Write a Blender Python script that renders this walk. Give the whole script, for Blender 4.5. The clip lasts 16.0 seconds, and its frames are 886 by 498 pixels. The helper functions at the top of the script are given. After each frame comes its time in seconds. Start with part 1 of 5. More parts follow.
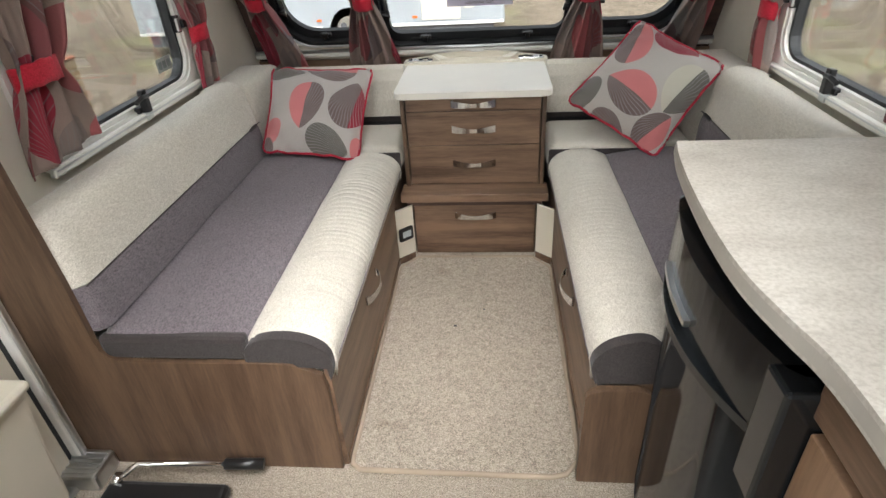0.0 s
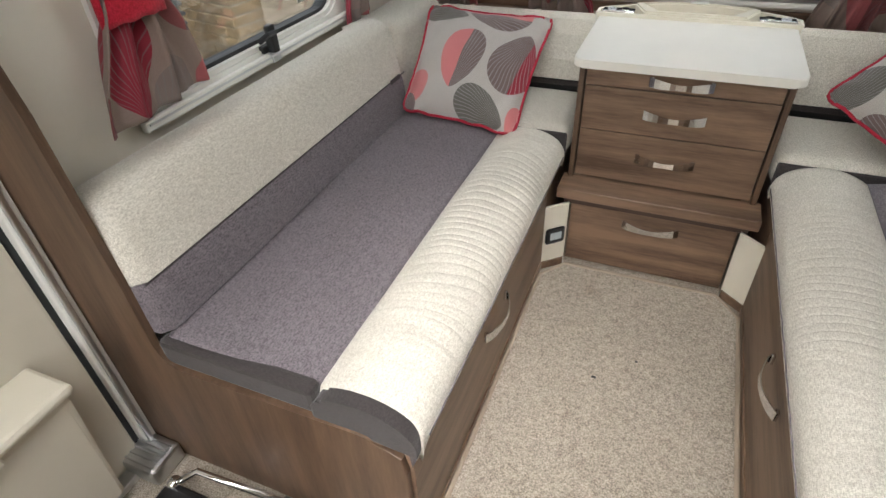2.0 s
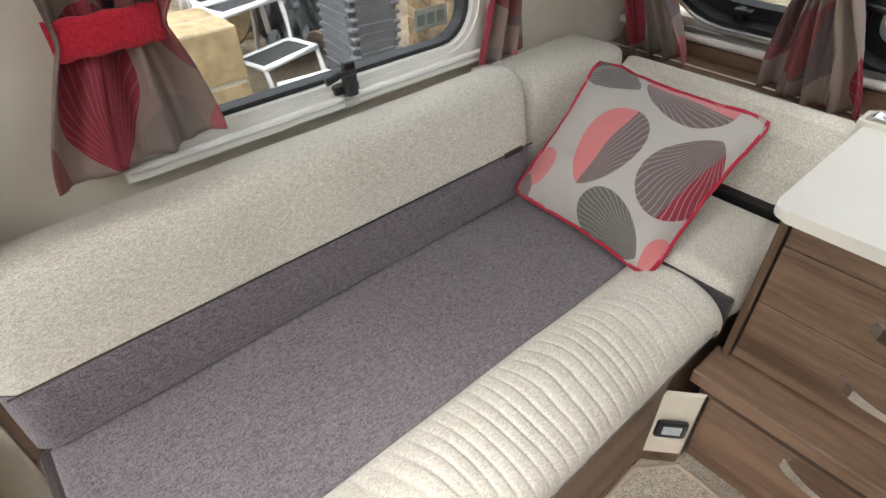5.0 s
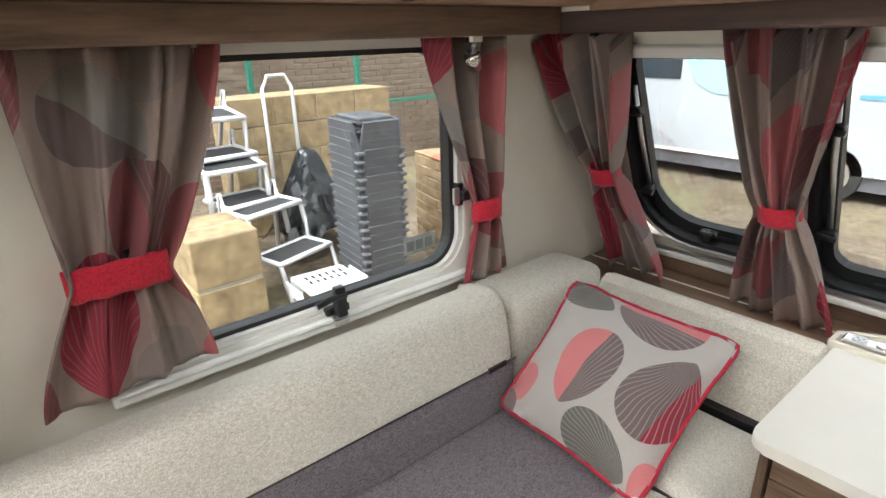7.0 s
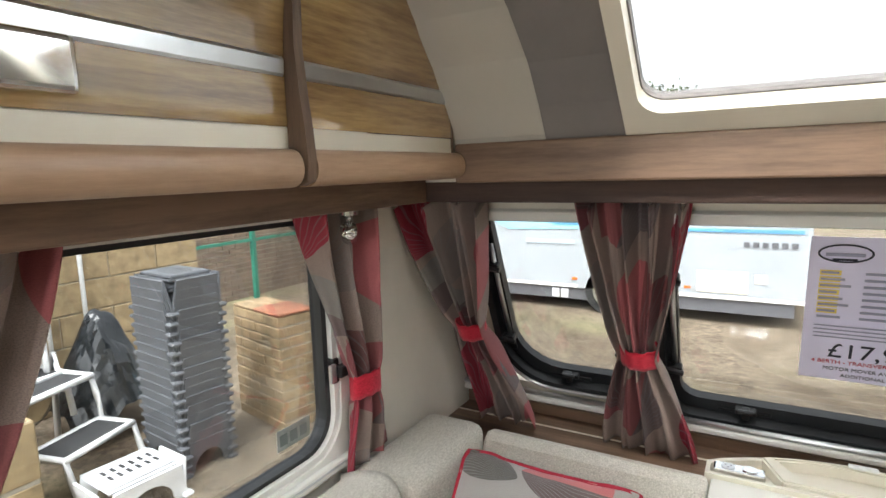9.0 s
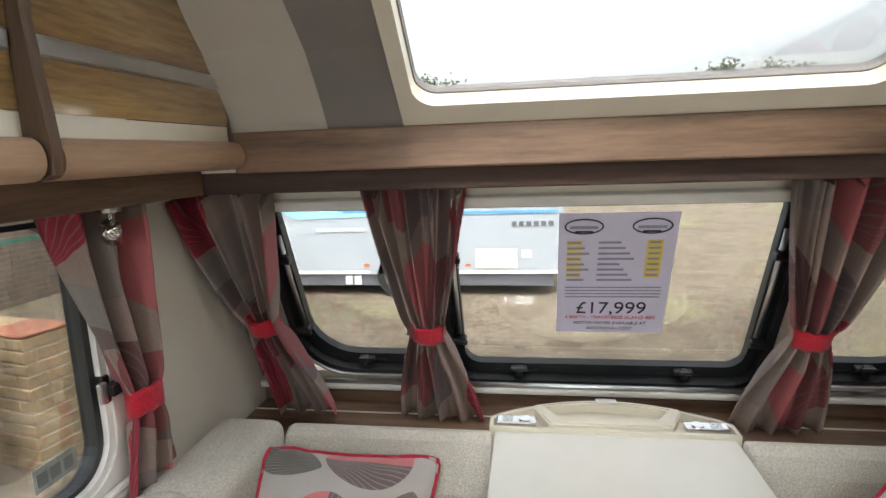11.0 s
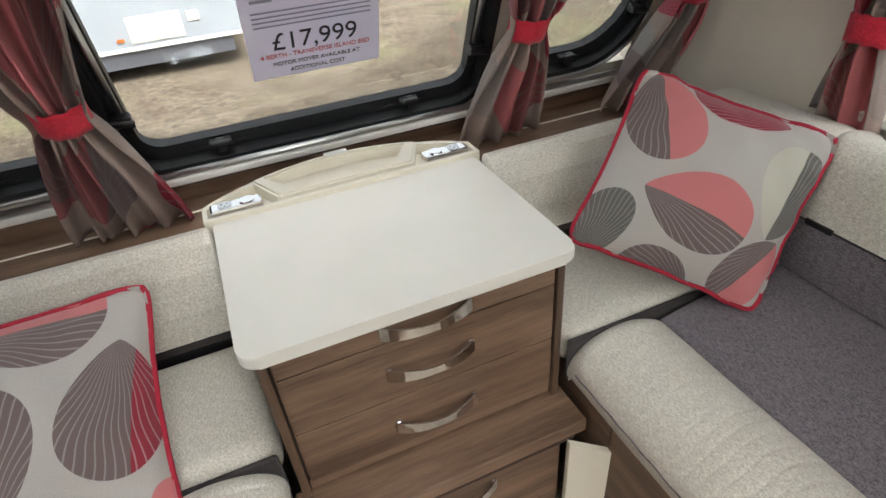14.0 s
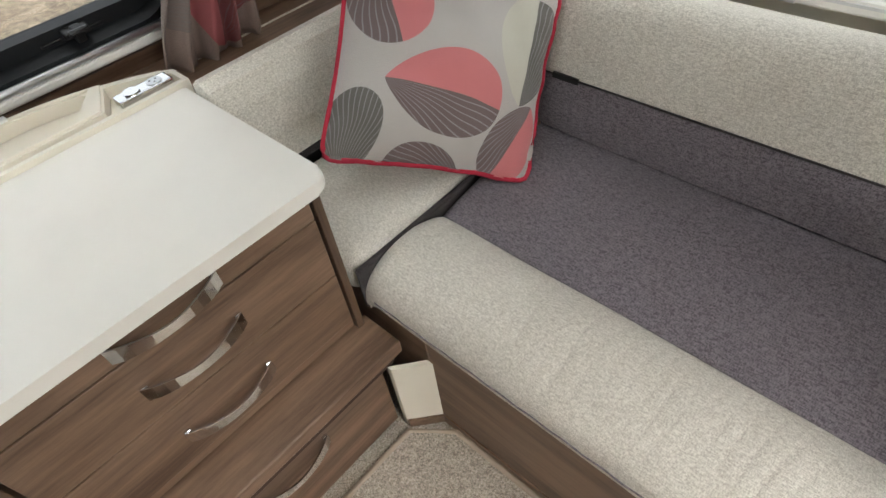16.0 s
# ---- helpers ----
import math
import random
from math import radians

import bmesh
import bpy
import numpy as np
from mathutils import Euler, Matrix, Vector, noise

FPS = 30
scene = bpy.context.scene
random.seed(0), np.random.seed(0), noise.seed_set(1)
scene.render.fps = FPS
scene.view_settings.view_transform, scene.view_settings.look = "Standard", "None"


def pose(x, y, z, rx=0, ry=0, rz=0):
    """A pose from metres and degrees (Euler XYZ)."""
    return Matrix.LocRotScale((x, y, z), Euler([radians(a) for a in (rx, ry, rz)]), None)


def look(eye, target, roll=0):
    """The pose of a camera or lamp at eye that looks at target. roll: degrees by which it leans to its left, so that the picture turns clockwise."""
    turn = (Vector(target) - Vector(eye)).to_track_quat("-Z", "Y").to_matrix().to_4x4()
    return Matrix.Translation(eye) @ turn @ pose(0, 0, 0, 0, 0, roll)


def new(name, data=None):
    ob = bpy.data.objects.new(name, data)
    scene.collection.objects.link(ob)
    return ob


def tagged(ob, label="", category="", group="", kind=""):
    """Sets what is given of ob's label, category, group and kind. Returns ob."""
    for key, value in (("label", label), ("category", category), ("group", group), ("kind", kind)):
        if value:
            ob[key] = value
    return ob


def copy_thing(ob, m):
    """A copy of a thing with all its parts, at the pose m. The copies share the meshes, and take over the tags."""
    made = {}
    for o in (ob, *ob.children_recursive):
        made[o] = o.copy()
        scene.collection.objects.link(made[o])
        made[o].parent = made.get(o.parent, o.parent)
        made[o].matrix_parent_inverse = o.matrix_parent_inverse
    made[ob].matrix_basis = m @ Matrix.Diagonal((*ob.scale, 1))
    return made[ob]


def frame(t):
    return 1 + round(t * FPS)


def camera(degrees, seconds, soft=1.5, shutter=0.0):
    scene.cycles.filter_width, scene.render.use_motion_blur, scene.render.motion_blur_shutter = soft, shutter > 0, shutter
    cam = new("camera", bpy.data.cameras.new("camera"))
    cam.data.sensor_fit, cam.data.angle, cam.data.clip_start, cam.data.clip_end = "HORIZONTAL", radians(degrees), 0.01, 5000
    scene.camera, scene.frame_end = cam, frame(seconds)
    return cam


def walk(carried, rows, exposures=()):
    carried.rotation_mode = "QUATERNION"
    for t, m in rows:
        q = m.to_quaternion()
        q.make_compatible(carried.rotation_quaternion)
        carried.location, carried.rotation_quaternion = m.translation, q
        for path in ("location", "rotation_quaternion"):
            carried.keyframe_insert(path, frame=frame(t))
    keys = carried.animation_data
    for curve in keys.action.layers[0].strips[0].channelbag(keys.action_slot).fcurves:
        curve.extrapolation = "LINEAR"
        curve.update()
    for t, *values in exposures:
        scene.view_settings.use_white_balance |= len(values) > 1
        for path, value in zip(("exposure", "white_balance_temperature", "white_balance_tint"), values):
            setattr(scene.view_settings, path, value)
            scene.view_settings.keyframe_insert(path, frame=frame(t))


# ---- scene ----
cam = camera(76.90, 16.0, soft=1.5)
ROWS = [
    (0.0, 0.075, 0.0, 1.2822, 58.23, 2.88, 4.22),
    (0.5, 0.0539, 0.0934, 1.2789, 56.66, 2.67, 6.99),
    (1.0, 0.0108, 0.227, 1.2766, 55.37, 2.46, 11.06),
    (1.5, -0.0161, 0.3387, 1.2668, 53.74, 2.26, 16.42),
    (2.0, -0.019, 0.4749, 1.2502, 51.89, 2.35, 22.29),
    (2.5, -0.0061, 0.596, 1.2493, 50.34, 2.22, 27.67),
    (3.0, -0.0249, 0.6904, 1.2389, 49.09, 1.83, 32.63),
    (5.5, -0.0719, 1.1737, 1.2461, 52.19, 1.74, 50.74),
    (6.0, -0.0536, 1.1822, 1.2747, 57.1, 1.54, 51.64),
    (6.5, -0.0298, 1.1876, 1.3041, 63.04, 1.5, 51.67),
    (7.0, -0.0256, 1.177, 1.3416, 68.99, 1.38, 49.96),
    (7.5, -0.0518, 1.1613, 1.3793, 74.12, 1.39, 46.87),
    (8.0, -0.1238, 1.152, 1.4112, 78.24, 1.47, 41.89),
    (10.5, -0.2438, 1.1415, 1.4139, 81.59, 1.82, 13.13),
    (11.0, -0.2082, 1.1319, 1.4137, 80.17, 2.0, 8.48),
    (11.5, -0.1818, 1.123, 1.4119, 77.61, 2.36, 4.0),
    (12.0, -0.1618, 1.1449, 1.3892, 74.32, 3.0, -0.95),
    (12.5, -0.1629, 1.2193, 1.3616, 70.29, 3.72, -6.07),
    (13.0, -0.1726, 1.3115, 1.338, 65.14, 4.26, -11.65),
    (13.5, -0.1941, 1.3805, 1.3063, 59.89, 4.45, -17.52),
    (14.0, -0.2098, 1.4164, 1.2644, 54.9, 4.25, -23.51),
    (14.5, -0.2004, 1.4339, 1.2368, 50.43, 4.22, -29.12),
    (15.0, -0.1742, 1.4346, 1.2257, 46.64, 4.35, -35.0),
    (15.5, -0.124, 1.4445, 1.2178, 43.96, 4.84, -41.03),
    (16.0, -0.0355, 1.477, 1.2068, 42.25, 5.59, -48.07),
]
EXPOSURES = [(0.0, 1.45), (3.0, 1.46), (6.0, 1.75), (8.0, 1.82), (10.5, 1.50), (13.0, 1.48), (14.5, 1.52), (16.0, 1.58)]
walk(cam, [(t, pose(x, y, z, rx, ry, rz)) for t, x, y, z, rx, ry, rz in ROWS], EXPOSURES)

# ---- world and light ----
world = bpy.data.worlds.new("overcast_sky")
scene.world = world
world.use_nodes = True
wn = world.node_tree.nodes
wl = world.node_tree.links
sky = wn.new("ShaderNodeTexSky")
sky.sky_type = "NISHITA"
sky.sun_disc = False
sky.sun_elevation = radians(58)
sky.sun_rotation = radians(169)
sky.dust_density = 6.0
pale = wn.new("ShaderNodeHueSaturation")
pale.inputs["Saturation"].default_value = 0.10
pale.inputs["Value"].default_value = 1.8
wl.new(sky.outputs["Color"], pale.inputs["Color"])
wl.new(pale.outputs["Color"], wn["Background"].inputs["Color"])
wn["Background"].inputs["Strength"].default_value = 0.15
sun = new("sun", bpy.data.lights.new("sun", "SUN"))
sun.data.energy = 0.5
sun.data.angle = radians(45)
sun.data.color = (1.0, 0.97, 0.92)
sun.matrix_world = look((1.0, -4.2, 9), (0, 1, 0))



def window_light(name, m, wide, high, watts):
    """An area lamp set in an opening, to brighten the inside."""
    a = bpy.data.lights.new(name, "AREA")
    a.shape, a.size, a.size_y, a.energy, a.color = "RECTANGLE", wide, high, watts, (0.92, 0.97, 1.0)
    new(name, a).matrix_world = m


# the first two are added fill lamps, behind the camera and never in view
window_light("added_roof_fill", look((0.0, 0.10, 1.93), (0.0, 0.10, 0.0)), 0.82, 0.88, 1.4)
window_light("added_rear_fill", look((-0.42, -1.59, 1.25), (-0.42, 0.0, 1.25)), 0.64, 0.78, 5)
window_light("roof_window_light", pose(0, 2.285, 1.47, 47) @ pose(0, 0.03, 0.54, 90), 0.82, 0.24, 12)


# ---- materials ----
def shader(name):
    m = bpy.data.materials.new(name)
    m.use_nodes = True
    nt = m.node_tree
    return m, nt, nt.nodes["Principled BSDF"]


def node(nt, kind, **values):
    n = nt.nodes.new(kind)
    for key, value in values.items():
        n.inputs[key].default_value = value
    return n


def coords(nt, scale=(1, 1, 1), kind="Object", turn=(0, 0, 0)):
    tc = nt.nodes.new("ShaderNodeTexCoord")
    mp = nt.nodes.new("ShaderNodeMapping")
    mp.inputs["Scale"].default_value = scale
    mp.inputs["Rotation"].default_value = turn
    nt.links.new(tc.outputs[kind], mp.inputs["Vector"])
    return mp.outputs["Vector"]


def noise_tex(nt, vec, scale, detail=4.0, rough=0.6):
    n = node(nt, "ShaderNodeTexNoise", Scale=scale, Detail=detail, Roughness=rough)
    nt.links.new(vec, n.inputs["Vector"])
    return n.outputs["Fac"]


def ramp(nt, fac, a, b, lo=0.3, hi=0.7):
    r = nt.nodes.new("ShaderNodeValToRGB")
    r.color_ramp.elements[0].position, r.color_ramp.elements[1].position = lo, hi
    r.color_ramp.elements[0].color, r.color_ramp.elements[1].color = (*a, 1), (*b, 1)
    nt.links.new(fac, r.inputs["Fac"])
    return r.outputs["Color"]


def blend(nt, a, b, fac, mode="MIX"):
    n = nt.nodes.new("ShaderNodeMix")
    n.data_type, n.blend_type = "RGBA", mode
    for socket, value in ((n.inputs[0], fac), (n.inputs[6], a), (n.inputs[7], b)):
        if isinstance(value, (int, float)):
            socket.default_value = value
        elif isinstance(value, tuple):
            socket.default_value = (*value, 1)
        else:
            nt.links.new(value, socket)
    return n.outputs[2]


def arith(nt, op, a, b=0.0, c=0.0):
    n = nt.nodes.new("ShaderNodeMath")
    n.operation = op
    for i, value in enumerate((a, b, c)):
        if isinstance(value, (int, float)):
            n.inputs[i].default_value = value
        else:
            nt.links.new(value, n.inputs[i])
    return n.outputs[0]


def bump(nt, bsdf, height, strength=0.3, distance=0.002):
    n = node(nt, "ShaderNodeBump", Strength=strength, Distance=distance)
    nt.links.new(height, n.inputs["Height"])
    nt.links.new(n.outputs["Normal"], bsdf.inputs["Normal"])


def plain(name, base, rough=0.5, metal=0.0, vary=0.12, size=6.0, relief=0.05, fine=90.0):
    """Paint, plastic or metal with faint blotches, grain and uneven gloss."""
    m, nt, bs = shader(name)
    v = coords(nt)
    big = noise_tex(nt, v, size)
    small = noise_tex(nt, v, fine, 2)
    lo = tuple(c * (1 - vary) for c in base)
    hi = tuple(min(1, c * (1 + vary)) for c in base)
    nt.links.new(ramp(nt, big, lo, hi), bs.inputs["Base Color"])
    rr = nt.nodes.new("ShaderNodeMapRange")
    rr.inputs["To Min"].default_value, rr.inputs["To Max"].default_value = rough * 0.85, min(1, rough * 1.15)
    nt.links.new(small, rr.inputs["Value"])
    nt.links.new(rr.outputs["Result"], bs.inputs["Roughness"])
    bs.inputs["Metallic"].default_value = metal
    if relief:
        bump(nt, bs, small, relief, 0.001)
    return m


def wood(name, dark, light, axis="x", rough=0.42, coat=0.0):
    """Wood-grain laminate, its grain running along one axis."""
    m, nt, bs = shader(name)
    stretch = {"x": (1.2, 14, 14), "y": (14, 1.2, 14), "z": (14, 14, 1.2)}[axis]
    v = coords(nt, stretch)
    warp = noise_tex(nt, v, 1.3, 3)
    fine = noise_tex(nt, coords(nt, tuple(s * 6 for s in stretch)), 2.0, 5, 0.7)
    band = arith(nt, "ADD", arith(nt, "MULTIPLY", warp, 0.75), arith(nt, "MULTIPLY", fine, 0.35))
    nt.links.new(ramp(nt, band, dark, light, 0.40, 0.66), bs.inputs["Base Color"])
    bs.inputs["Roughness"].default_value = rough
    bs.inputs["Coat Weight"].default_value = coat
    bs.inputs["Coat Roughness"].default_value = 0.03
    bump(nt, bs, fine, 0.08, 0.0008)
    return m


def cloth(name, dark, light, weave=900.0, wrinkle=0.0, wrinkle_axis=(9, 3, 9), stain=0.06):
    """Woven upholstery: thread slubs, mottling and soft creases."""
    m, nt, bs = shader(name)
    v = coords(nt)
    a = noise_tex(nt, coords(nt, (1, 0.16, 1)), weave, 2)
    b = noise_tex(nt, coords(nt, (0.45, 1, 0.45)), weave * 0.8, 2)
    thread = arith(nt, "MULTIPLY", arith(nt, "ADD", a, b), 0.5)
    mid = noise_tex(nt, coords(nt, (2.2, 1, 1)), 60, 3)
    blot = noise_tex(nt, v, 3.5, 4)
    fac = arith(nt, "ADD", arith(nt, "MULTIPLY", thread, 0.97), arith(nt, "MULTIPLY", mid, 0.03))
    col = ramp(nt, fac, dark, light, 0.4, 0.6)
    shade = ramp(nt, blot, (1 - stain,) * 3, (1.0, 1.0, 1.0), 0.35, 0.6)
    nt.links.new(blend(nt, col, shade, 1.0, "MULTIPLY"), bs.inputs["Base Color"])
    bs.inputs["Roughness"].default_value = 0.95
    bs.inputs["Sheen Weight"].default_value = 0.15
    h = thread
    if wrinkle:
        crease = noise_tex(nt, coords(nt, wrinkle_axis), 2.0, 2, 0.5)
        h = arith(nt, "ADD", arith(nt, "MULTIPLY", thread, 0.12), arith(nt, "MULTIPLY", crease, wrinkle))
        bump(nt, bs, h, 0.9, 0.012)
    else:
        bump(nt, bs, h, 0.35, 0.002)
    return m


def leaf_cloth(name, ground, motifs, tile=None, sheen=0.2, pale=0.30):
    """Printed cloth in UV metres: big seed shapes, each plain or split, with fans of fine pale lines."""
    m, nt, bs = shader(name)
    tc = nt.nodes.new("ShaderNodeTexCoord")
    sep = nt.nodes.new("ShaderNodeSeparateXYZ")
    nt.links.new(tc.outputs["UV"], sep.inputs[0])
    u, w = sep.outputs[0], sep.outputs[1]
    if tile:
        u = arith(nt, "WRAP", u, tile[0], 0.0)
        w = arith(nt, "WRAP", w, tile[1], 0.0)
    flat = nt.nodes.new("ShaderNodeCombineXYZ")
    nt.links.new(u, flat.inputs[0])
    nt.links.new(w, flat.inputs[1])
    weave = noise_tex(nt, coords(nt, (1, 1, 1), "UV"), 700, 2)
    col = ramp(nt, weave, tuple(c * 0.86 for c in ground), ground, 0.35, 0.6)
    for cx, cy, rx, ry, rot, tone, other, *split in motifs:
        mp = nt.nodes.new("ShaderNodeMapping")
        mp.vector_type = "TEXTURE"
        mp.inputs["Location"].default_value = (cx, cy, 0)
        mp.inputs["Rotation"].default_value = (0, 0, radians(rot))
        mp.inputs["Scale"].default_value = (rx, ry, 1)
        nt.links.new(flat.outputs[0], mp.inputs["Vector"])
        s2 = nt.nodes.new("ShaderNodeSeparateXYZ")
        nt.links.new(mp.outputs[0], s2.inputs[0])
        px, py = s2.outputs[0], s2.outputs[1]
        head = arith(nt, "POWER", arith(nt, "MAXIMUM", arith(nt, "MULTIPLY_ADD", px, 0.5, 0.5), 0.0), 0.75)
        tail = arith(nt, "SQRT", arith(nt, "MAXIMUM", arith(nt, "MULTIPLY_ADD", px, -0.5, 0.5), 0.0))
        half = arith(nt, "MULTIPLY", arith(nt, "MULTIPLY", head, tail), 2.3)
        inside = arith(nt, "LESS_THAN", arith(nt, "ABSOLUTE", py), half)
        fan = arith(nt, "ARCTAN2", py, arith(nt, "ADD", px, 1.08))
        rays = arith(nt, "SINE", arith(nt, "ADD", arith(nt, "MULTIPLY", fan, 66.0), arith(nt, "MULTIPLY", arith(nt, "SINE", arith(nt, "MULTIPLY", px, 6.0)), 1.3)))
        lines = arith(nt, "GREATER_THAN", rays, 0.83)
        lined = blend(nt, tone, tuple(min(1, c * 0.4 + pale) for c in tone), arith(nt, "MULTIPLY", lines, 0.62))
        body = lined
        if other:
            far = blend(nt, other, tuple(min(1, c * 0.5 + pale) for c in other), arith(nt, "MULTIPLY", lines, 0.7)) if split else other
            body = blend(nt, lined, far, arith(nt, "GREATER_THAN", py, split[0] if split else 0.0))
        col = blend(nt, col, body, inside)
    nt.links.new(blend(nt, col, ramp(nt, weave, (0.8,) * 3, (1.0,) * 3, 0.3, 0.6), 1.0, "MULTIPLY"), bs.inputs["Base Color"])
    bs.inputs["Roughness"].default_value = 0.8
    bs.inputs["Sheen Weight"].default_value = sheen
    bump(nt, bs, weave, 0.2, 0.001)
    return m


def glass(name, tint=(0.74, 0.76, 0.765), gloss=0.45):
    m, nt, bs = shader(name)
    nt.nodes.remove(bs)
    clear = node(nt, "ShaderNodeBsdfTransparent", Color=(*tint, 1))
    shine = node(nt, "ShaderNodeBsdfGlossy", Roughness=0.02)
    fres = node(nt, "ShaderNodeFresnel", IOR=1.45)
    mix = nt.nodes.new("ShaderNodeMixShader")
    nt.links.new(arith(nt, "MULTIPLY", fres.outputs[0], gloss), mix.inputs[0])
    nt.links.new(clear.outputs[0], mix.inputs[1])
    nt.links.new(shine.outputs[0], mix.inputs[2])
    nt.links.new(mix.outputs[0], nt.nodes["Material Output"].inputs["Surface"])
    return m


def carpet(name, dark, light):
    m, nt, bs = shader(name)
    v = coords(nt)
    tuft = noise_tex(nt, v, 260, 3, 0.7)
    clump = noise_tex(nt, v, 70, 3)
    blot = noise_tex(nt, v, 4.2, 5)
    fac = arith(nt, "ADD", arith(nt, "MULTIPLY", tuft, 0.8), arith(nt, "MULTIPLY", clump, 0.2))
    col = ramp(nt, fac, dark, light, 0.38, 0.62)
    dirt = ramp(nt, blot, (0.74, 0.71, 0.68), (1, 1, 1), 0.28, 0.40)
    nt.links.new(blend(nt, col, dirt, 1.0, "MULTIPLY"), bs.inputs["Base Color"])
    bs.inputs["Roughness"].default_value = 1.0
    bump(nt, bs, fac, 0.9, 0.006)
    return m


CREAM = cloth("cream_fabric", (0.47, 0.435, 0.37), (0.80, 0.765, 0.68), 700)
CREAM_RUCHED = cloth("cream_ruched_fabric", (0.46, 0.425, 0.36), (0.76, 0.725, 0.645), 700, wrinkle=0.35, wrinkle_axis=(2.0, 12, 2.0))
GREY = cloth("grey_fabric", (0.085, 0.072, 0.082), (0.235, 0.207, 0.225), 600, wrinkle=0.35, wrinkle_axis=(2, 7, 2))
CHARCOAL = cloth("charcoal_fabric", (0.026, 0.021, 0.021), (0.052, 0.043, 0.042))
DARK_WOOD, LIGHT_WOOD = (0.092, 0.053, 0.032), (0.245, 0.155, 0.10)
WOOD_X = wood("walnut_laminate_x", DARK_WOOD, LIGHT_WOOD, "x")
WOOD_Y = wood("walnut_laminate_y", DARK_WOOD, LIGHT_WOOD, "y")
# same walnut at about 0.6, the unlit end panel's shade being in the colour
WOOD_Z = wood("walnut_laminate_z_shaded", (0.062, 0.035, 0.021), (0.150, 0.092, 0.057), "z")
WOOD_PALE = wood("pale_wood_trim", (0.30, 0.185, 0.115), (0.47, 0.31, 0.20), "y")
WOOD_GLOSS = wood("gloss_wood_door", (0.18, 0.098, 0.032), (0.42, 0.265, 0.10), "y", 0.22, 1.0)
WOOD_GLOSS.node_tree.nodes["Principled BSDF"].inputs["Coat IOR"].default_value = 2.1
# brown walnut with the shadow under the pelmet and behind the curtains mixed in
WOOD_SHADED = wood("shaded_dark_wood", (0.04, 0.023, 0.018), (0.085, 0.05, 0.037), "x", 0.8)
LAMINATE = plain("cream_laminate", (0.78, 0.755, 0.69), 0.4, vary=0.02, size=9)
WALL = plain("cream_wallboard", (0.82, 0.77, 0.67), 0.6, vary=0.04, size=5, relief=0.03)
# cream as on the walls, darkened: the ceiling's shading is in this colour
CEILING = plain("shaded_cream_ceiling_board", (0.52, 0.485, 0.42), 0.65, vary=0.03)
GREY_PANEL = plain("grey_suede_panel", (0.22, 0.20, 0.19), 0.9, vary=0.06)
PLASTIC = plain("cream_plastic", (0.73, 0.68, 0.57), 0.38, vary=0.03)
TRIM_WHITE = plain("pale_window_trim", (0.82, 0.81, 0.77), 0.35, vary=0.04)
ALU = plain("brushed_aluminium", (0.66, 0.67, 0.68), 0.3, 1.0, vary=0.06)
CHROME = plain("polished_chrome", (0.80, 0.80, 0.80), 0.08, 1.0, vary=0.02, relief=0)
RUBBER = plain("black_rubber_seal", (0.018, 0.02, 0.022), 0.45, vary=0.2)
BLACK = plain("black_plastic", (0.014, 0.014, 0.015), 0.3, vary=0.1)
FRIDGE_BLACK = plain("gloss_black_plastic", (0.012, 0.014, 0.016), 0.14, vary=0.1, relief=0)
FRIDGE_GREY = plain("graphite_gloss_door", (0.022, 0.023, 0.024), 0.07, vary=0.08, relief=0)
GLASS = glass("acrylic_pane")
RED = cloth("red_velvet", (0.42, 0.008, 0.022), (0.62, 0.02, 0.05), 500)
RED_PIPING = plain("red_piping_cord", (0.40, 0.015, 0.04), 0.8)
CARPET = carpet("beige_carpet", (0.20, 0.168, 0.132), (0.56, 0.49, 0.405))
CARPET_EDGE = plain("whipped_carpet_edge", (0.36, 0.29, 0.22), 0.9, fine=400, relief=0.5)
TAUPE, SMOKE, CORAL, CRIMSON, PEWTER = (0.165, 0.12, 0.115), (0.135, 0.125, 0.11), (0.62, 0.20, 0.20), (0.30, 0.02, 0.04), (0.25, 0.225, 0.205)
PALE = (0.56, 0.54, 0.45)
PILLOW_A = leaf_cloth("printed_cushion_cloth", (0.50, 0.47, 0.44), [
    (0.064, 0.398, 0.095, 0.050, 169, SMOKE, None), (0.262, 0.405, 0.105, 0.075, -3, TAUPE, CORAL), (0.180, 0.202, 0.115, 0.078, 82, TAUPE, CORAL),
    (0.365, 0.226, 0.112, 0.078, -100, TAUPE, CRIMSON, 0.35), (0.031, 0.085, 0.065, 0.045, 81, CORAL, CORAL), (0.285, 0.045, 0.095, 0.062, 164, SMOKE, None),
    (0.415, 0.045, 0.050, 0.030, 70, CORAL, CORAL), (0.02, 0.020, 0.044, 0.030, 110, TAUPE, None)])
PILLOW_B = leaf_cloth("printed_cushion_cloth_b", (0.52, 0.49, 0.455), [
    (0.043, 0.045, 0.090, 0.055, 89, SMOKE, None), (0.075, 0.325, 0.110, 0.078, -72, TAUPE, CORAL), (0.222, 0.410, 0.105, 0.060, 177, CRIMSON, None),
    (0.204, 0.140, 0.118, 0.082, -7, TAUPE, CORAL), (0.372, 0.255, 0.112, 0.075, 86, SMOKE, PALE), (0.201, -0.010, 0.083, 0.050, 173, TAUPE, None),
    (0.365, 0.068, 0.092, 0.058, -113, TAUPE, CORAL)])
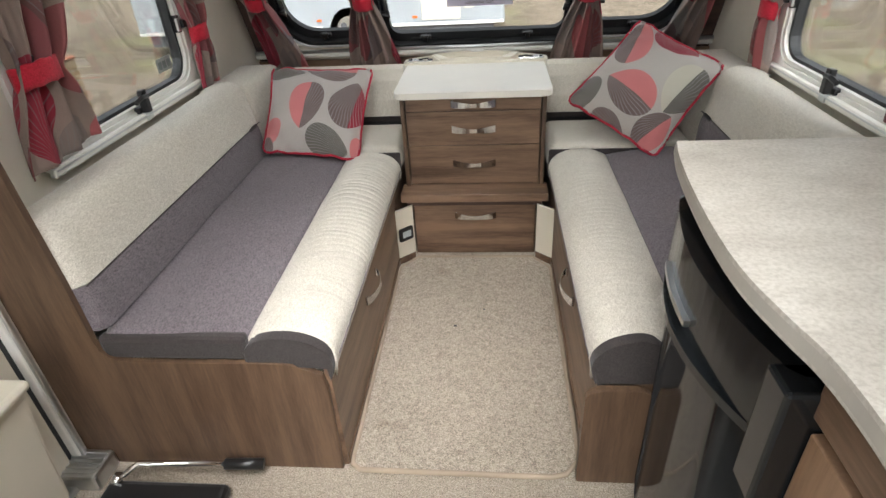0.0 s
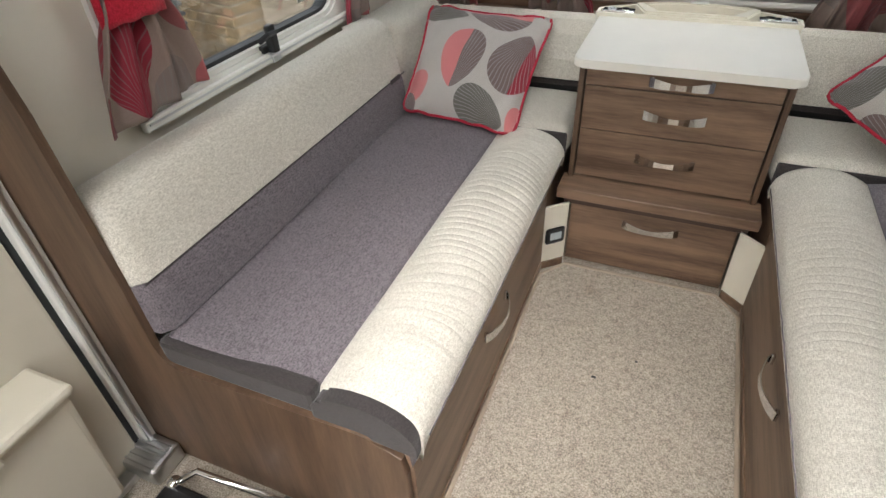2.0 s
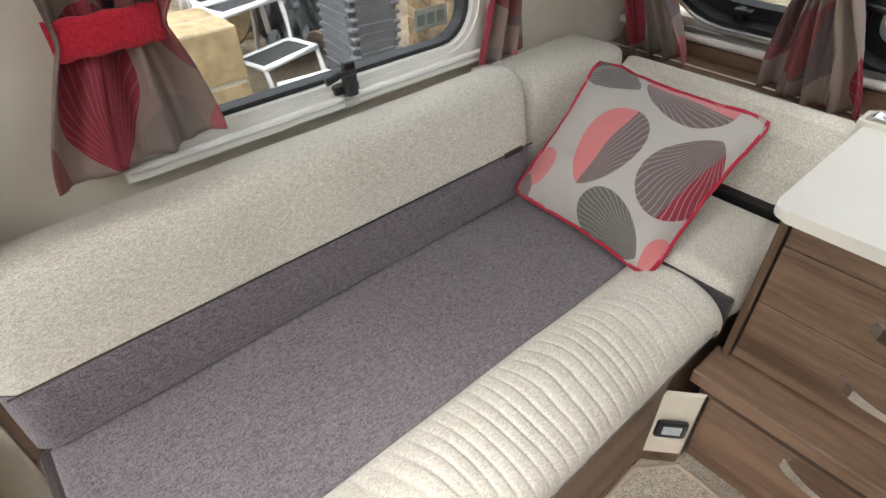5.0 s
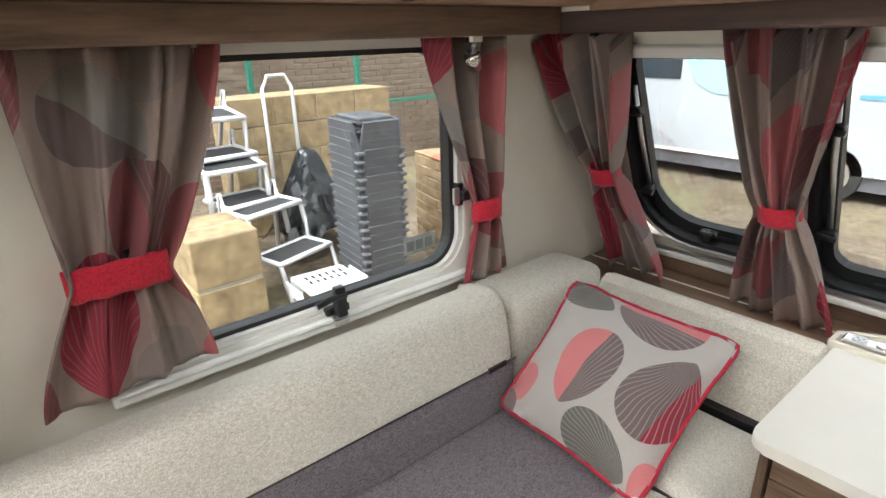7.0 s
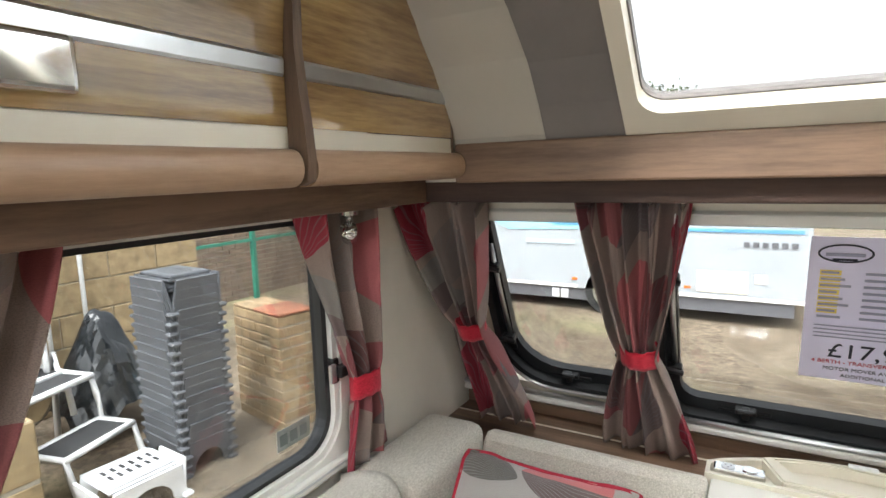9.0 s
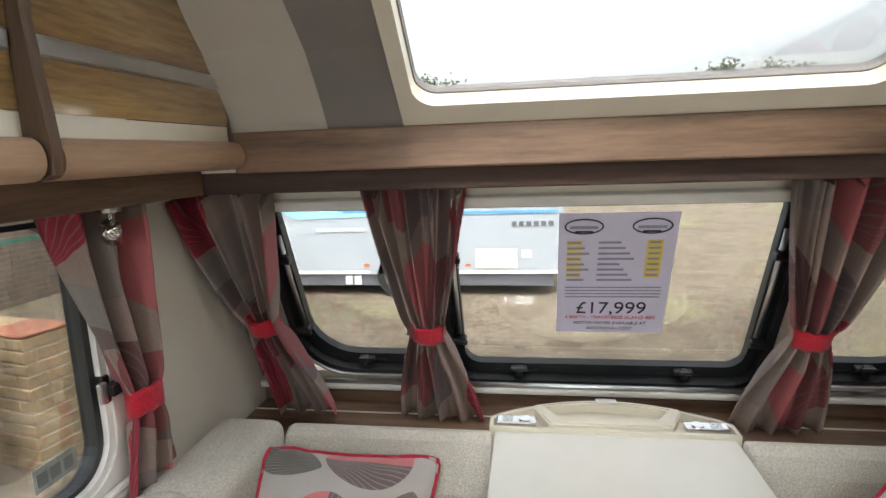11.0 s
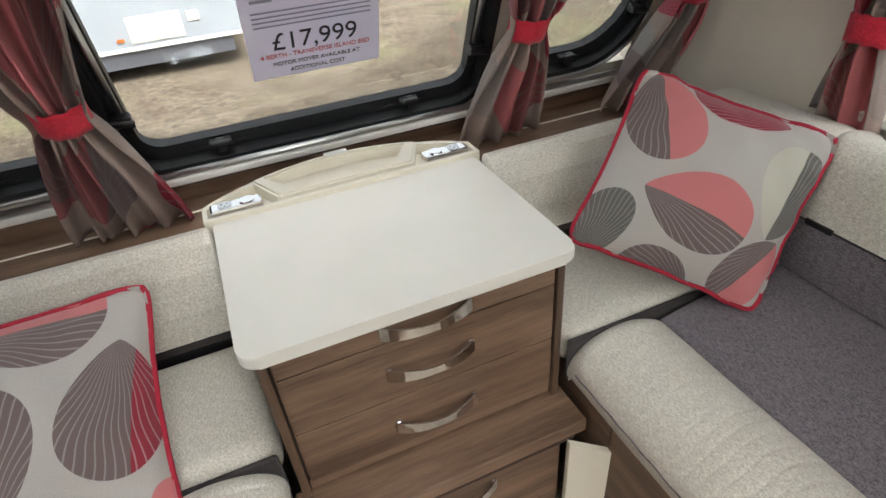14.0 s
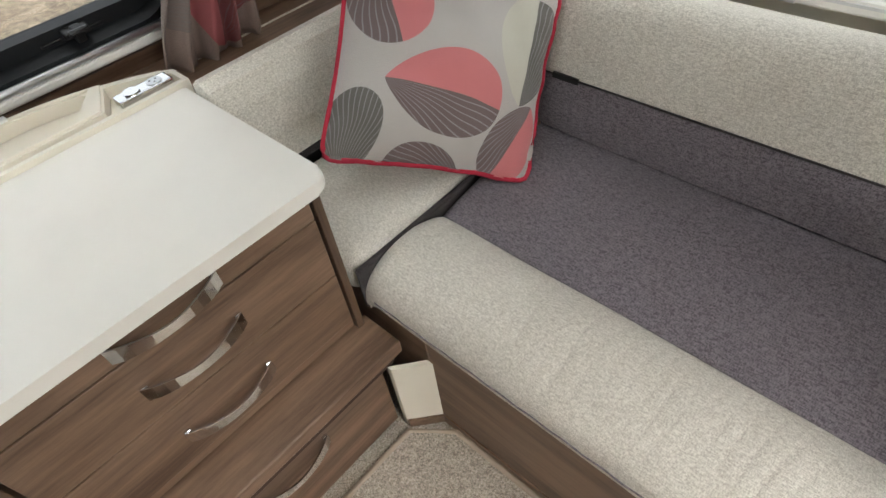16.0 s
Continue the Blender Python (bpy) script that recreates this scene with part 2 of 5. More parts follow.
CURTAIN = leaf_cloth("printed_curtain_cloth", (0.33, 0.25, 0.215), [
    (0.09, 0.12, 0.11, 0.085, 85, (0.24, 0.075, 0.075), (0.46, 0.13, 0.135)), (0.27, 0.05, 0.09, 0.07, 150, PEWTER, TAUPE), (0.25, 0.26, 0.115, 0.085, 95, (0.30, 0.025, 0.045), None),
    (0.06, 0.36, 0.10, 0.08, 70, TAUPE, (0.29, 0.09, 0.09)), (0.36, 0.40, 0.10, 0.075, 115, (0.16, 0.075, 0.07), (0.25, 0.075, 0.08)), (0.37, 0.15, 0.085, 0.065, 60, (0.25, 0.20, 0.18), None)], (0.43, 0.49), 0.05, 0.14)


# ---- geometry helpers ----
def part(name, bm, material, parent, label="", smooth=False):
    me = bpy.data.meshes.new(name)
    bmesh.ops.recalc_face_normals(bm, faces=bm.faces)
    bm.to_mesh(me)
    bm.free()
    me.materials.append(material)
    if smooth:
        for p in me.polygons:
            p.use_smooth = True
        if smooth == "auto":
            me.set_sharp_from_angle(angle=radians(32))
    ob = new(name, me)
    ob.parent = parent
    if label:
        ob["label"] = label
    return ob


def thing(name, label, category, m=None, group="", kind=""):
    e = new(name)
    e.empty_display_size = 0.05
    if m is not None:
        e.matrix_world = m
    return tagged(e, label, category, group, kind)


def box(x0, x1, y0, y1, z0, z1, r=0.0, bm=None, seg=2):
    out = bm or bmesh.new()
    b = bmesh.new()
    bmesh.ops.create_cube(b, size=1)
    bmesh.ops.scale(b, vec=(x1 - x0, y1 - y0, z1 - z0), verts=b.verts)
    bmesh.ops.translate(b, vec=((x0 + x1) / 2, (y0 + y1) / 2, (z0 + z1) / 2), verts=b.verts)
    if r:
        bmesh.ops.bevel(b, geom=b.edges[:], offset=r, segments=seg, affect="EDGES", profile=0.5)
    tmp = bpy.data.meshes.new("tmp")
    b.to_mesh(tmp)
    b.free()
    out.from_mesh(tmp)
    bpy.data.meshes.remove(tmp)
    return out


def prism(outline, axis, a, b, bm=None, r=0.0, seg=2):
    """A closed outline of 2D points, drawn out along an axis from a to b."""
    out = bm or bmesh.new()
    w = bmesh.new()
    place = {"x": lambda p, d: (d, p[0], p[1]), "y": lambda p, d: (p[0], d, p[1]), "z": lambda p, d: (p[0], p[1], d)}[axis]
    lo = [w.verts.new(place(p, a)) for p in outline]
    hi = [w.verts.new(place(p, b)) for p in outline]
    n = len(outline)
    caps = [w.faces.new(lo), w.faces.new(hi[::-1])]
    for i in range(n):
        w.faces.new((lo[i], hi[i], hi[(i + 1) % n], lo[(i + 1) % n]))
    if r:
        rim = [e for f in caps for e in f.edges]
        bmesh.ops.bevel(w, geom=rim, offset=r, segments=seg, affect="EDGES", profile=0.5)
    bmesh.ops.recalc_face_normals(w, faces=w.faces)
    tmp = bpy.data.meshes.new("tmp")
    w.to_mesh(tmp)
    w.free()
    out.from_mesh(tmp)
    bpy.data.meshes.remove(tmp)
    return out


def tube(points, r, bm=None, seg=8, closed=False, squash=1.0):
    out = bm or bmesh.new()
    pts = [Vector(p) for p in points]
    rings = []
    n = len(pts)
    for i, p in enumerate(pts):
        if closed:
            d = (pts[(i + 1) % n] - pts[i - 1]).normalized()
        else:
            d = (pts[min(i + 1, n - 1)] - pts[max(i - 1, 0)]).normalized()
        ref = Vector((0, 0, 1)) if abs(d.z) < 0.9 else Vector((1, 0, 0))
        s = d.cross(ref).normalized()
        u = s.cross(d)
        rings.append([out.verts.new(p + s * r * math.cos(k * 2 * math.pi / seg) + u * r * squash * math.sin(k * 2 * math.pi / seg)) for k in range(seg)])
    for i in range(n if closed else n - 1):
        a, b = rings[i], rings[(i + 1) % n]
        for k in range(seg):
            out.faces.new((a[k], a[(k + 1) % seg], b[(k + 1) % seg], b[k]))
    if not closed:
        out.faces.new(rings[0][::-1])
        out.faces.new(rings[-1])
    return out


def rounded(x0, x1, y0, y1, radii, seg=6):
    """Rounded rectangle: radii for the corners lower left, lower right, upper right, upper left."""
    pts = []
    for (cx, cy, a0), r in zip(((x0, y0, 180), (x1, y0, 270), (x1, y1, 0), (x0, y1, 90)), radii):
        ox = cx + r if cx == x0 else cx - r
        oy = cy + r if cy == y0 else cy - r
        for k in range(seg + 1):
            t = radians(a0 + 90 * k / seg)
            pts.append((ox + r * math.cos(t), oy + r * math.sin(t)))
    return pts


def ring(outer, inner, y0, y1):
    """A closed band between two outlines of as many points in the xz plane, from y0 to y1."""
    bm = bmesh.new()
    rows = [[bm.verts.new((p[0], y, p[1])) for p in o] for o, y in ((outer, y0), (outer, y1), (inner, y1), (inner, y0))]
    n = len(outer)
    for a in range(4):
        for i in range(n):
            bm.faces.new((rows[a][i], rows[a][(i + 1) % n], rows[(a + 1) % 4][(i + 1) % n], rows[(a + 1) % 4][i]))
    return bm


def sheet(fn, nu, nv, uv=None, bm=None):
    """A grid surface fn(s, t) for s and t from 0 to 1, with UV in metres."""
    out = bm or bmesh.new()
    lay = out.loops.layers.uv.verify()
    vs = [[out.verts.new(fn(i / nu, j / nv)) for i in range(nu + 1)] for j in range(nv + 1)]
    for j in range(nv):
        for i in range(nu):
            f = out.faces.new((vs[j][i], vs[j][i + 1], vs[j + 1][i + 1], vs[j + 1][i]))
            if uv:
                for loop, (a, b) in zip(f.loops, ((i, j), (i + 1, j), (i + 1, j + 1), (i, j + 1))):
                    loop[lay].uv = uv(a / nu, b / nv)
    return out


def letters(text, size, material, parent, m, label=""):
    cu = bpy.data.curves.new("text", "FONT")
    cu.body, cu.size, cu.align_x, cu.extrude = text, size, "CENTER", 0.0004
    tmp = bpy.data.objects.new("text", cu)
    me = bpy.data.meshes.new_from_object(tmp)
    bpy.data.objects.remove(tmp)
    me.materials.append(material)
    ob = new("lettering", me)
    ob.parent = parent
    ob.matrix_local = m
    if label:
        ob["label"] = label
    return ob


# ---- structure ----
HALF = 1.085
REAR = -1.6


def structure(name, bm, material, label, smooth=False):
    ob = part(name, bm, material, None, "", smooth)
    return tagged(ob, label, name.rstrip("_0123456789").replace("_", " "), kind="structure")


structure("floor", box(-HALF - 0.03, HALF + 0.03, REAR - 0.03, 2.86, -0.05, 0.0), CARPET, "beige cut pile carpet floor of the caravan")

WIN = (1.28, 2.115, 0.755, 1.335)   # side window opening: y, y, z, z


def side_wall(sx):
    bm = bmesh.new()
    x0, x1 = sorted((sx * HALF, sx * (HALF + 0.03)))
    y0, y1, z0, z1 = WIN
    box(x0, x1, REAR, 2.86, -0.05, z0, bm=bm)
    box(x0, x1, REAR, 2.86, z1, 1.98, bm=bm)
    box(x0, x1, REAR, y0, z0, z1, bm=bm)
    box(x0, x1, y1, 2.86, z0, z1, bm=bm)
    return bm


structure("wall_left", side_wall(-1), WALL, "cream wallboard side wall with a window opening")
structure("wall_right", side_wall(1), WALL, "cream wallboard side wall with a window opening")
# the opening is made up, to hold the rear fill lamp
rb = box(-HALF, HALF, REAR - 0.03, REAR, 0, 0.85)
box(-HALF, HALF, REAR - 0.03, REAR, 1.65, 1.95, bm=rb)
box(-HALF, -0.75, REAR - 0.03, REAR, 0.85, 1.65, bm=rb)
box(-0.08, HALF, REAR - 0.03, REAR, 0.85, 1.65, bm=rb)
structure("wall_rear", rb, WALL, "plain cream wallboard rear wall with an added unseen opening")

# sloping front wall, drawn in its own plane
FRONT = pose(0, 2.79, 0.70, 24.1)
FW = {"l": (-0.935, -0.50, 0.03, 0.645), "c": (-0.455, 0.455, 0.0, 0.645), "r": (0.50, 0.935, 0.03, 0.645)}
fb = bmesh.new()
box(-HALF, -0.935, 0.0, 0.03, -0.03, 0.74, bm=fb)
box(0.935, HALF, 0.0, 0.03, -0.03, 0.74, bm=fb)
box(-0.50, -0.455, 0.0, 0.03, -0.03, 0.74, bm=fb)
box(0.455, 0.50, 0.0, 0.03, -0.03, 0.74, bm=fb)
box(-0.935, 0.935, 0.0, 0.03, 0.645, 0.74, bm=fb)
box(-0.935, -0.50, 0.0, 0.03, -0.03, 0.03, bm=fb)
box(0.50, 0.935, 0.0, 0.03, -0.03, 0.03, bm=fb)
box(-0.455, 0.455, 0.0, 0.03, -0.03, 0.0, bm=fb)
fw = structure("wall_front", fb, WALL, "cream sloping front wall with three window openings")
fw.matrix_world = FRONT
structure("wall_front_lower", box(-HALF, HALF, 2.80, 2.83, 0.0, 0.70), WALL, "cream wallboard below the front windows")
structure("shelf_front", box(-HALF, HALF, 2.43, 2.80, 0.60, 0.62, 0.004), WOOD_X, "walnut laminate shelf below the front windows")
structure("trim_shelf_back", box(-HALF, HALF, 2.788, 2.80, 0.62, 0.655), WOOD_X, "walnut laminate upstand behind the shelf")
structure("trim_shelf_groove", box(-HALF, HALF, 2.705, 2.711, 0.62, 0.624, 0.002), PLASTIC, "narrow pale strip along the front shelf")
structure("trim_sill", box(-HALF, HALF, 2.755, 2.80, 0.672, 0.692, 0.006), TRIM_WHITE, "pale painted front window sill")
structure("trim_sill_rail", tube([(-HALF, 2.765, 0.70), (HALF, 2.765, 0.70)], 0.009), ALU, "bright aluminium rail along the front sill", True)

# pelmet over the front windows
structure("pelmet", box(-0.84, 0.84, 2.28, 2.30, 1.383, 1.471, 0.005), WOOD_X, "walnut laminate fascia over the front windows")
structure("wall_over_pelmet", box(-HALF, HALF, 2.303, 2.345, 1.385, 1.478), WALL, "cream board behind the pelmet")
# set back under the fascia; its shadow comes from the dark colour
structure("pelmet_shelf", box(-HALF, HALF, 2.305, 2.50, 1.337, 1.392, 0.004), WOOD_SHADED, "walnut shelf over the front windows, coloured dark for its shadow")
for sx, nm in ((-1, "trim_corner_left"), (1, "trim_corner_right")):
    strip = structure(nm, box(*sorted((sx * 0.985, sx * 1.083)), -0.014, -0.002, -0.09, 0.68, 0.003), WOOD_SHADED, "brown walnut corner strip, coloured darker for the shadow behind the curtain")
    strip.matrix_world = FRONT

# roof: a curved front, then flat, with a large sloping roof window
ROOF = [(2.302, 1.42), (2.292, 1.470), (2.250, 1.535), (2.19, 1.612), (2.10, 1.687), (1.98, 1.765), (1.83, 1.845), (1.6, 1.90), (1.3, 1.92)]


def roof_band(x0, x1, lift=0.0, thick=0.02):
    prof = [(y + lift * 0.4, z + lift) for y, z in ROOF]
    back = [(y + 0.01 + lift * 0.4, z + lift + thick) for y, z in reversed(ROOF)]
    return prism(prof + back, "x", x0, x1)


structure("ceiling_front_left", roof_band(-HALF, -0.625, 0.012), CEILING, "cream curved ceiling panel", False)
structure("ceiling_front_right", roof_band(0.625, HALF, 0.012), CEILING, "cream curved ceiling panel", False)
structure("ceiling_panel_left", roof_band(-0.625, -0.46), GREY_PANEL, "grey suede curved ceiling panel", False)
structure("ceiling_panel_right", roof_band(0.46, 0.625), GREY_PANEL, "grey suede curved ceiling panel", False)
# the hole at y -0.35 to 0.55 is made up, for the overhead fill lamp
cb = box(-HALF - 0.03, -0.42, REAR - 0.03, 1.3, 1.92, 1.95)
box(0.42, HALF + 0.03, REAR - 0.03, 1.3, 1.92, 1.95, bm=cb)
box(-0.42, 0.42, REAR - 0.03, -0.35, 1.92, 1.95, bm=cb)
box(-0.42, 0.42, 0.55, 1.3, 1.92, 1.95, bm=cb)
structure("ceiling", cb, CEILING, "flat cream ceiling board with an added unseen opening")

# roof window in its sloping frame
RW = pose(0, 2.285, 1.47, 47)
rw = thing("window_4", "large sloping roof window with a cream moulded frame", "roof window", RW, kind="structure")
ro = rounded(-0.46, 0.46, 0.0, 0.72, (0.005,) * 4)
ri = rounded(-0.428, 0.428, 0.05, 0.67, (0.045,) * 4)
part("window_frame", ring(ro, ri, 0.0, 0.05), PLASTIC, rw, "cream moulded frame")
part("seal", ring(ri, rounded(-0.425, 0.425, 0.053, 0.667, (0.043,) * 4), 0.035, 0.055), GREY_PANEL, rw)
pane = part("pane", box(-0.428, 0.428, 0.042, 0.046, 0.05, 0.67), GLASS, rw)
pane.visible_shadow = False
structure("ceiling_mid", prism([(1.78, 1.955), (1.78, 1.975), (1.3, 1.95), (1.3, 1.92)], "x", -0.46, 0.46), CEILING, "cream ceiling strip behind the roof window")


# ---- windows ----
def latch(parent, x, z, y=-0.02, turn=0.0):
    """A black lever catch on the inside of a window."""
    h = part("latch", box(-0.030, 0.030, -0.012, 0.012, -0.010, 0.010, 0.004), BLACK, parent)
    bm = box(-0.013, 0.013, -0.034, -0.008, -0.010, 0.040, 0.004)
    tube([(0.012, -0.028, 0.040), (-0.03, -0.034, 0.044), (-0.062, -0.032, 0.036)], 0.008, bm)
    box(-0.012, 0.014, -0.030, -0.010, 0.034, 0.062, 0.004, bm)
    part("lever", bm, BLACK, h)
    part("latch_foot", box(-0.022, 0.022, -0.022, -0.012, -0.030, -0.010, 0.003), ALU, h)
    h.matrix_local = pose(x, y, z, 0, turn, 0)
    return h


def side_window(name, m, label):
    """Drawn in the xz plane: x along the wall, y outward."""
    w = thing(name, label, "window", m, kind="structure")
    y0, y1, z0, z1 = WIN
    o = rounded(y0 - 0.035, y1 + 0.035, z0 - 0.035, z1 + 0.03, (0.06,) * 4)
    a = rounded(y0 + 0.018, y1 - 0.018, z0 + 0.018, z1 - 0.018, (0.085,) * 4)
    b = rounded(y0 + 0.033, y1 - 0.033, z0 + 0.028, z1 - 0.030, (0.075,) * 4)
    c = rounded(y0 + 0.002, y1 - 0.002, z0 + 0.004, z1 - 0.004, (0.10,) * 4)
    part("window_frame", ring(o, c, -0.014, 0.03), TRIM_WHITE, w, "pale moulded window frame")
    part("inner_rail", ring(c, a, -0.008, 0.03), TRIM_WHITE, w, "pale inner rail")
    part("seal", ring(a, b, 0.006, 0.04), RUBBER, w, "black rubber seal")
    p = part("pane", box(y0, y1, 0.028, 0.032, z0, z1), GLASS, w)
    p.visible_shadow = False
    part("window_sill", box(y0 - 0.03, y1 + 0.03, -0.034, -0.014, z0 - 0.032, z0 - 0.006, 0.006), TRIM_WHITE, w, "pale sill rail")
    part("sill_groove", box(y0 - 0.02, y1 + 0.02, -0.036, -0.033, z0 - 0.017, z0 - 0.012), ALU, w)
    latch(w, (y0 + y1) / 2 + 0.02, z0 + 0.005, -0.012)
    latch(w, y1 - 0.012, z0 + 0.20, -0.002, 90)
    latch(w, y0 + 0.012, z0 + 0.20, -0.002, 90)
    part("catch_plate", box(1.70, 1.735, -0.040, -0.034, z0 - 0.03, z0 - 0.012, 0.002), ALU, w)
    return w


ALONG = Matrix(((0, -1, 0, 0), (1, 0, 0, 0), (0, 0, 1, 0), (0, 0, 0, 1)))
side_window("window_1", Matrix.Translation((-HALF, 0, 0)) @ ALONG, "rounded caravan side window with black rubber seal")
side_window("window_2", Matrix(((0, 1, 0, HALF), (1, 0, 0, 0), (0, 0, 1, 0), (0, 0, 0, 1))), "rounded caravan side window with black rubber seal")


def front_window(name, key, radii, label, wide):
    w = thing(name, label, "window", FRONT, kind="structure")
    x0, x1, z0, z1 = FW[key]
    a = rounded(x0 + 0.001, x1 - 0.001, z0 + 0.001, z1 - 0.001, radii)
    b = rounded(x0 + 0.022, x1 - 0.022, z0 + 0.022, z1 - 0.012, tuple(max(r - 0.012, 0.01) for r in radii))
    c = rounded(x0 + 0.052, x1 - 0.052, z0 + 0.062, z1 - 0.014, tuple(max(r - 0.03, 0.01) for r in radii))
    part("seal", ring(a, b, -0.012, 0.03), RUBBER, w, "black rubber seal")
    part("window_frame", ring(b, c, 0.02, 0.045), RUBBER, w, "black moulded window frame")
    p = part("pane", box(x0 + 0.03, x1 - 0.03, 0.04, 0.044, z0 + 0.04, z1), GLASS, w)
    p.visible_shadow = False
    part("inner_trim", tube([(p[0], -0.014, p[1]) for p in a[:14]], 0.006, seg=6), ALU, w, "bright curved trim", True)
    part("blind_rail", box(x0, x1, -0.02, 0.0, z1 - 0.008, z1 + 0.022, 0.004), TRIM_WHITE, w)
    for sx in (x0 + 0.042, x1 - 0.042):
        part("stay", tube([(sx, 0.012, z0 + 0.17), (sx, 0.006, z0 + 0.36), (sx, 0.012, z1 - 0.10)], 0.0075), ALU, w, "bright aluminium window stay", True)
        part("stay_slot", box(sx - 0.011, sx + 0.011, 0.014, 0.020, z0 + 0.12, z1 - 0.04, 0.002), BLACK, w)
        for hz in (z0 + 0.18, z1 - 0.17):
            bm = box(sx - 0.02, sx + 0.02, -0.012, 0.012, hz - 0.011, hz + 0.011, 0.004)
            tube([(sx - 0.024, -0.014, hz + 0.004), (sx + 0.024, -0.014, hz - 0.004)], 0.008, bm)
            part("knob", bm, BLACK, w)
    n = 2 if wide else 1
    for i in range(n):
        lx = (x0 + x1) / 2 + (i - (n - 1) / 2) * 0.48
        bm = box(lx - 0.026, lx + 0.026, 0.0, 0.022, z0 + 0.040, z0 + 0.056, 0.004)
        box(lx - 0.010, lx + 0.010, -0.012, 0.010, z0 + 0.034, z0 + 0.066, 0.004, bm)
        tube([(lx - 0.018, -0.008, z0 + 0.062), (lx + 0.018, -0.008, z0 + 0.062)], 0.006, bm)
        part("catch", bm, BLACK, w)
        part("catch_bar", box(lx - 0.07, lx + 0.06, 0.016, 0.024, z0 + 0.03, z0 + 0.038, 0.002), BLACK, w)
    return w


front_window("window_5", "c", (0.08, 0.08, 0.02, 0.02), "wide sloping front window with black rubber seal", True)
front_window("window_6", "l", (0.17, 0.07, 0.02, 0.02), "small sloping corner window with black rubber seal", False)
front_window("window_7", "r", (0.07, 0.17, 0.02, 0.02), "small sloping corner window with black rubber seal", False)

PAPER = plain("lilac_white_paper", (0.72, 0.69, 0.86), 0.7, vary=0.03)
INK = plain("dark_ink", (0.02, 0.02, 0.035), 0.7, relief=0)
RED_INK = plain("red_ink", (0.55, 0.02, 0.06), 0.7, relief=0)
YELLOW = plain("yellow_marker", (0.80, 0.62, 0.12), 0.7, relief=0)
FAINT = plain("faint_ink", (0.30, 0.30, 0.40), 0.7, relief=0)


def price_sheet():
    t = thing("price_sheet", "lilac white price sheet taped to the front window glass", "notice", FRONT @ pose(0.020, 0.036, 0.180))
    part("paper", box(-0.149, 0.149, 0.0, 0.001, 0.0, 0.405), PAPER, t)
    up = pose(0, -0.0012, 0, 90, 0, 0)
    letters("£17,999", 0.060, INK, t, up @ pose(0, 0.073, 0))
    letters("MOTOR MOVER AVAILABLE AT", 0.0145, INK, t, up @ pose(0, 0.032, 0))
    letters("ADDITIONAL COST", 0.0145, INK, t, up @ pose(0, 0.012, 0))
    letters("4 BERTH - TRANSVERSE ISLAND BED", 0.0155, RED_INK, t, up @ pose(0, 0.053, 0), "line of red print")
    for sx in (-0.085, 0.085):
        o = [(sx + 0.05 * math.cos(k * math.pi / 12), 0.365 + 0.024 * math.sin(k * math.pi / 12)) for k in range(24)]
        i = [(sx + 0.046 * math.cos(k * math.pi / 12), 0.365 + 0.020 * math.sin(k * math.pi / 12)) for k in range(24)]
        part("emblem", ring(o, i, -0.002, -0.001), INK, t, "oval printed emblem")
        part("emblem_bar", box(sx - 0.035, sx + 0.035, -0.002, -0.001, 0.358, 0.366), FAINT, t)
        part("emblem_bar", box(sx - 0.022, sx + 0.022, -0.002, -0.001, 0.347, 0.352), INK, t)
    for k in range(8):
        z = 0.312 - k * 0.0175
        part("print_line", box(-0.125, -0.092 + 0.012 * (k % 3), -0.002, -0.001, z, z + 0.006), FAINT, t)
        part("print_line", box(-0.045, 0.012 + 0.012 * (k * 5 % 4), -0.002, -0.001, z, z + 0.006), FAINT, t)
        if k < 7:
            part("highlight", box(-0.127, -0.088, -0.0015, -0.001, z - 0.004, z + 0.009), YELLOW, t)
            part("highlight", box(0.078, 0.118, -0.0015, -0.001, z - 0.006, z + 0.010), YELLOW, t)
            part("print_line", box(0.083, 0.112, -0.002, -0.0015, z, z + 0.006), FAINT, t)
    for k in range(4):
        part("print_line", box(-0.128, 0.128, -0.002, -0.001, 0.165 - k * 0.011, 0.168 - k * 0.011), FAINT, t)


price_sheet()
notice = thing("window_notice", "lilac white paper notice facing outward on the corner window", "notice", FRONT @ pose(0.765, 0.036, 0.39))
part("paper", box(-0.105, 0.105, 0.0, 0.001, 0.0, 0.145), PAPER, notice)
flip = Matrix.Diagonal((-1, 1, 1, 1)) @ pose(0, -0.0012, 0, 90, 0, 0)
letters("Just In!", 0.036, INK, notice, flip @ pose(0, 0.070, 0))
letters("Awaiting", 0.024, FAINT, notice, flip @ pose(0, 0.042, 0))
letters("Preparation", 0.024, FAINT, notice, flip @ pose(0, 0.018, 0))
part("emblem", box(-0.025, 0.025, -0.002, -0.001, 0.118, 0.128), FAINT, notice)


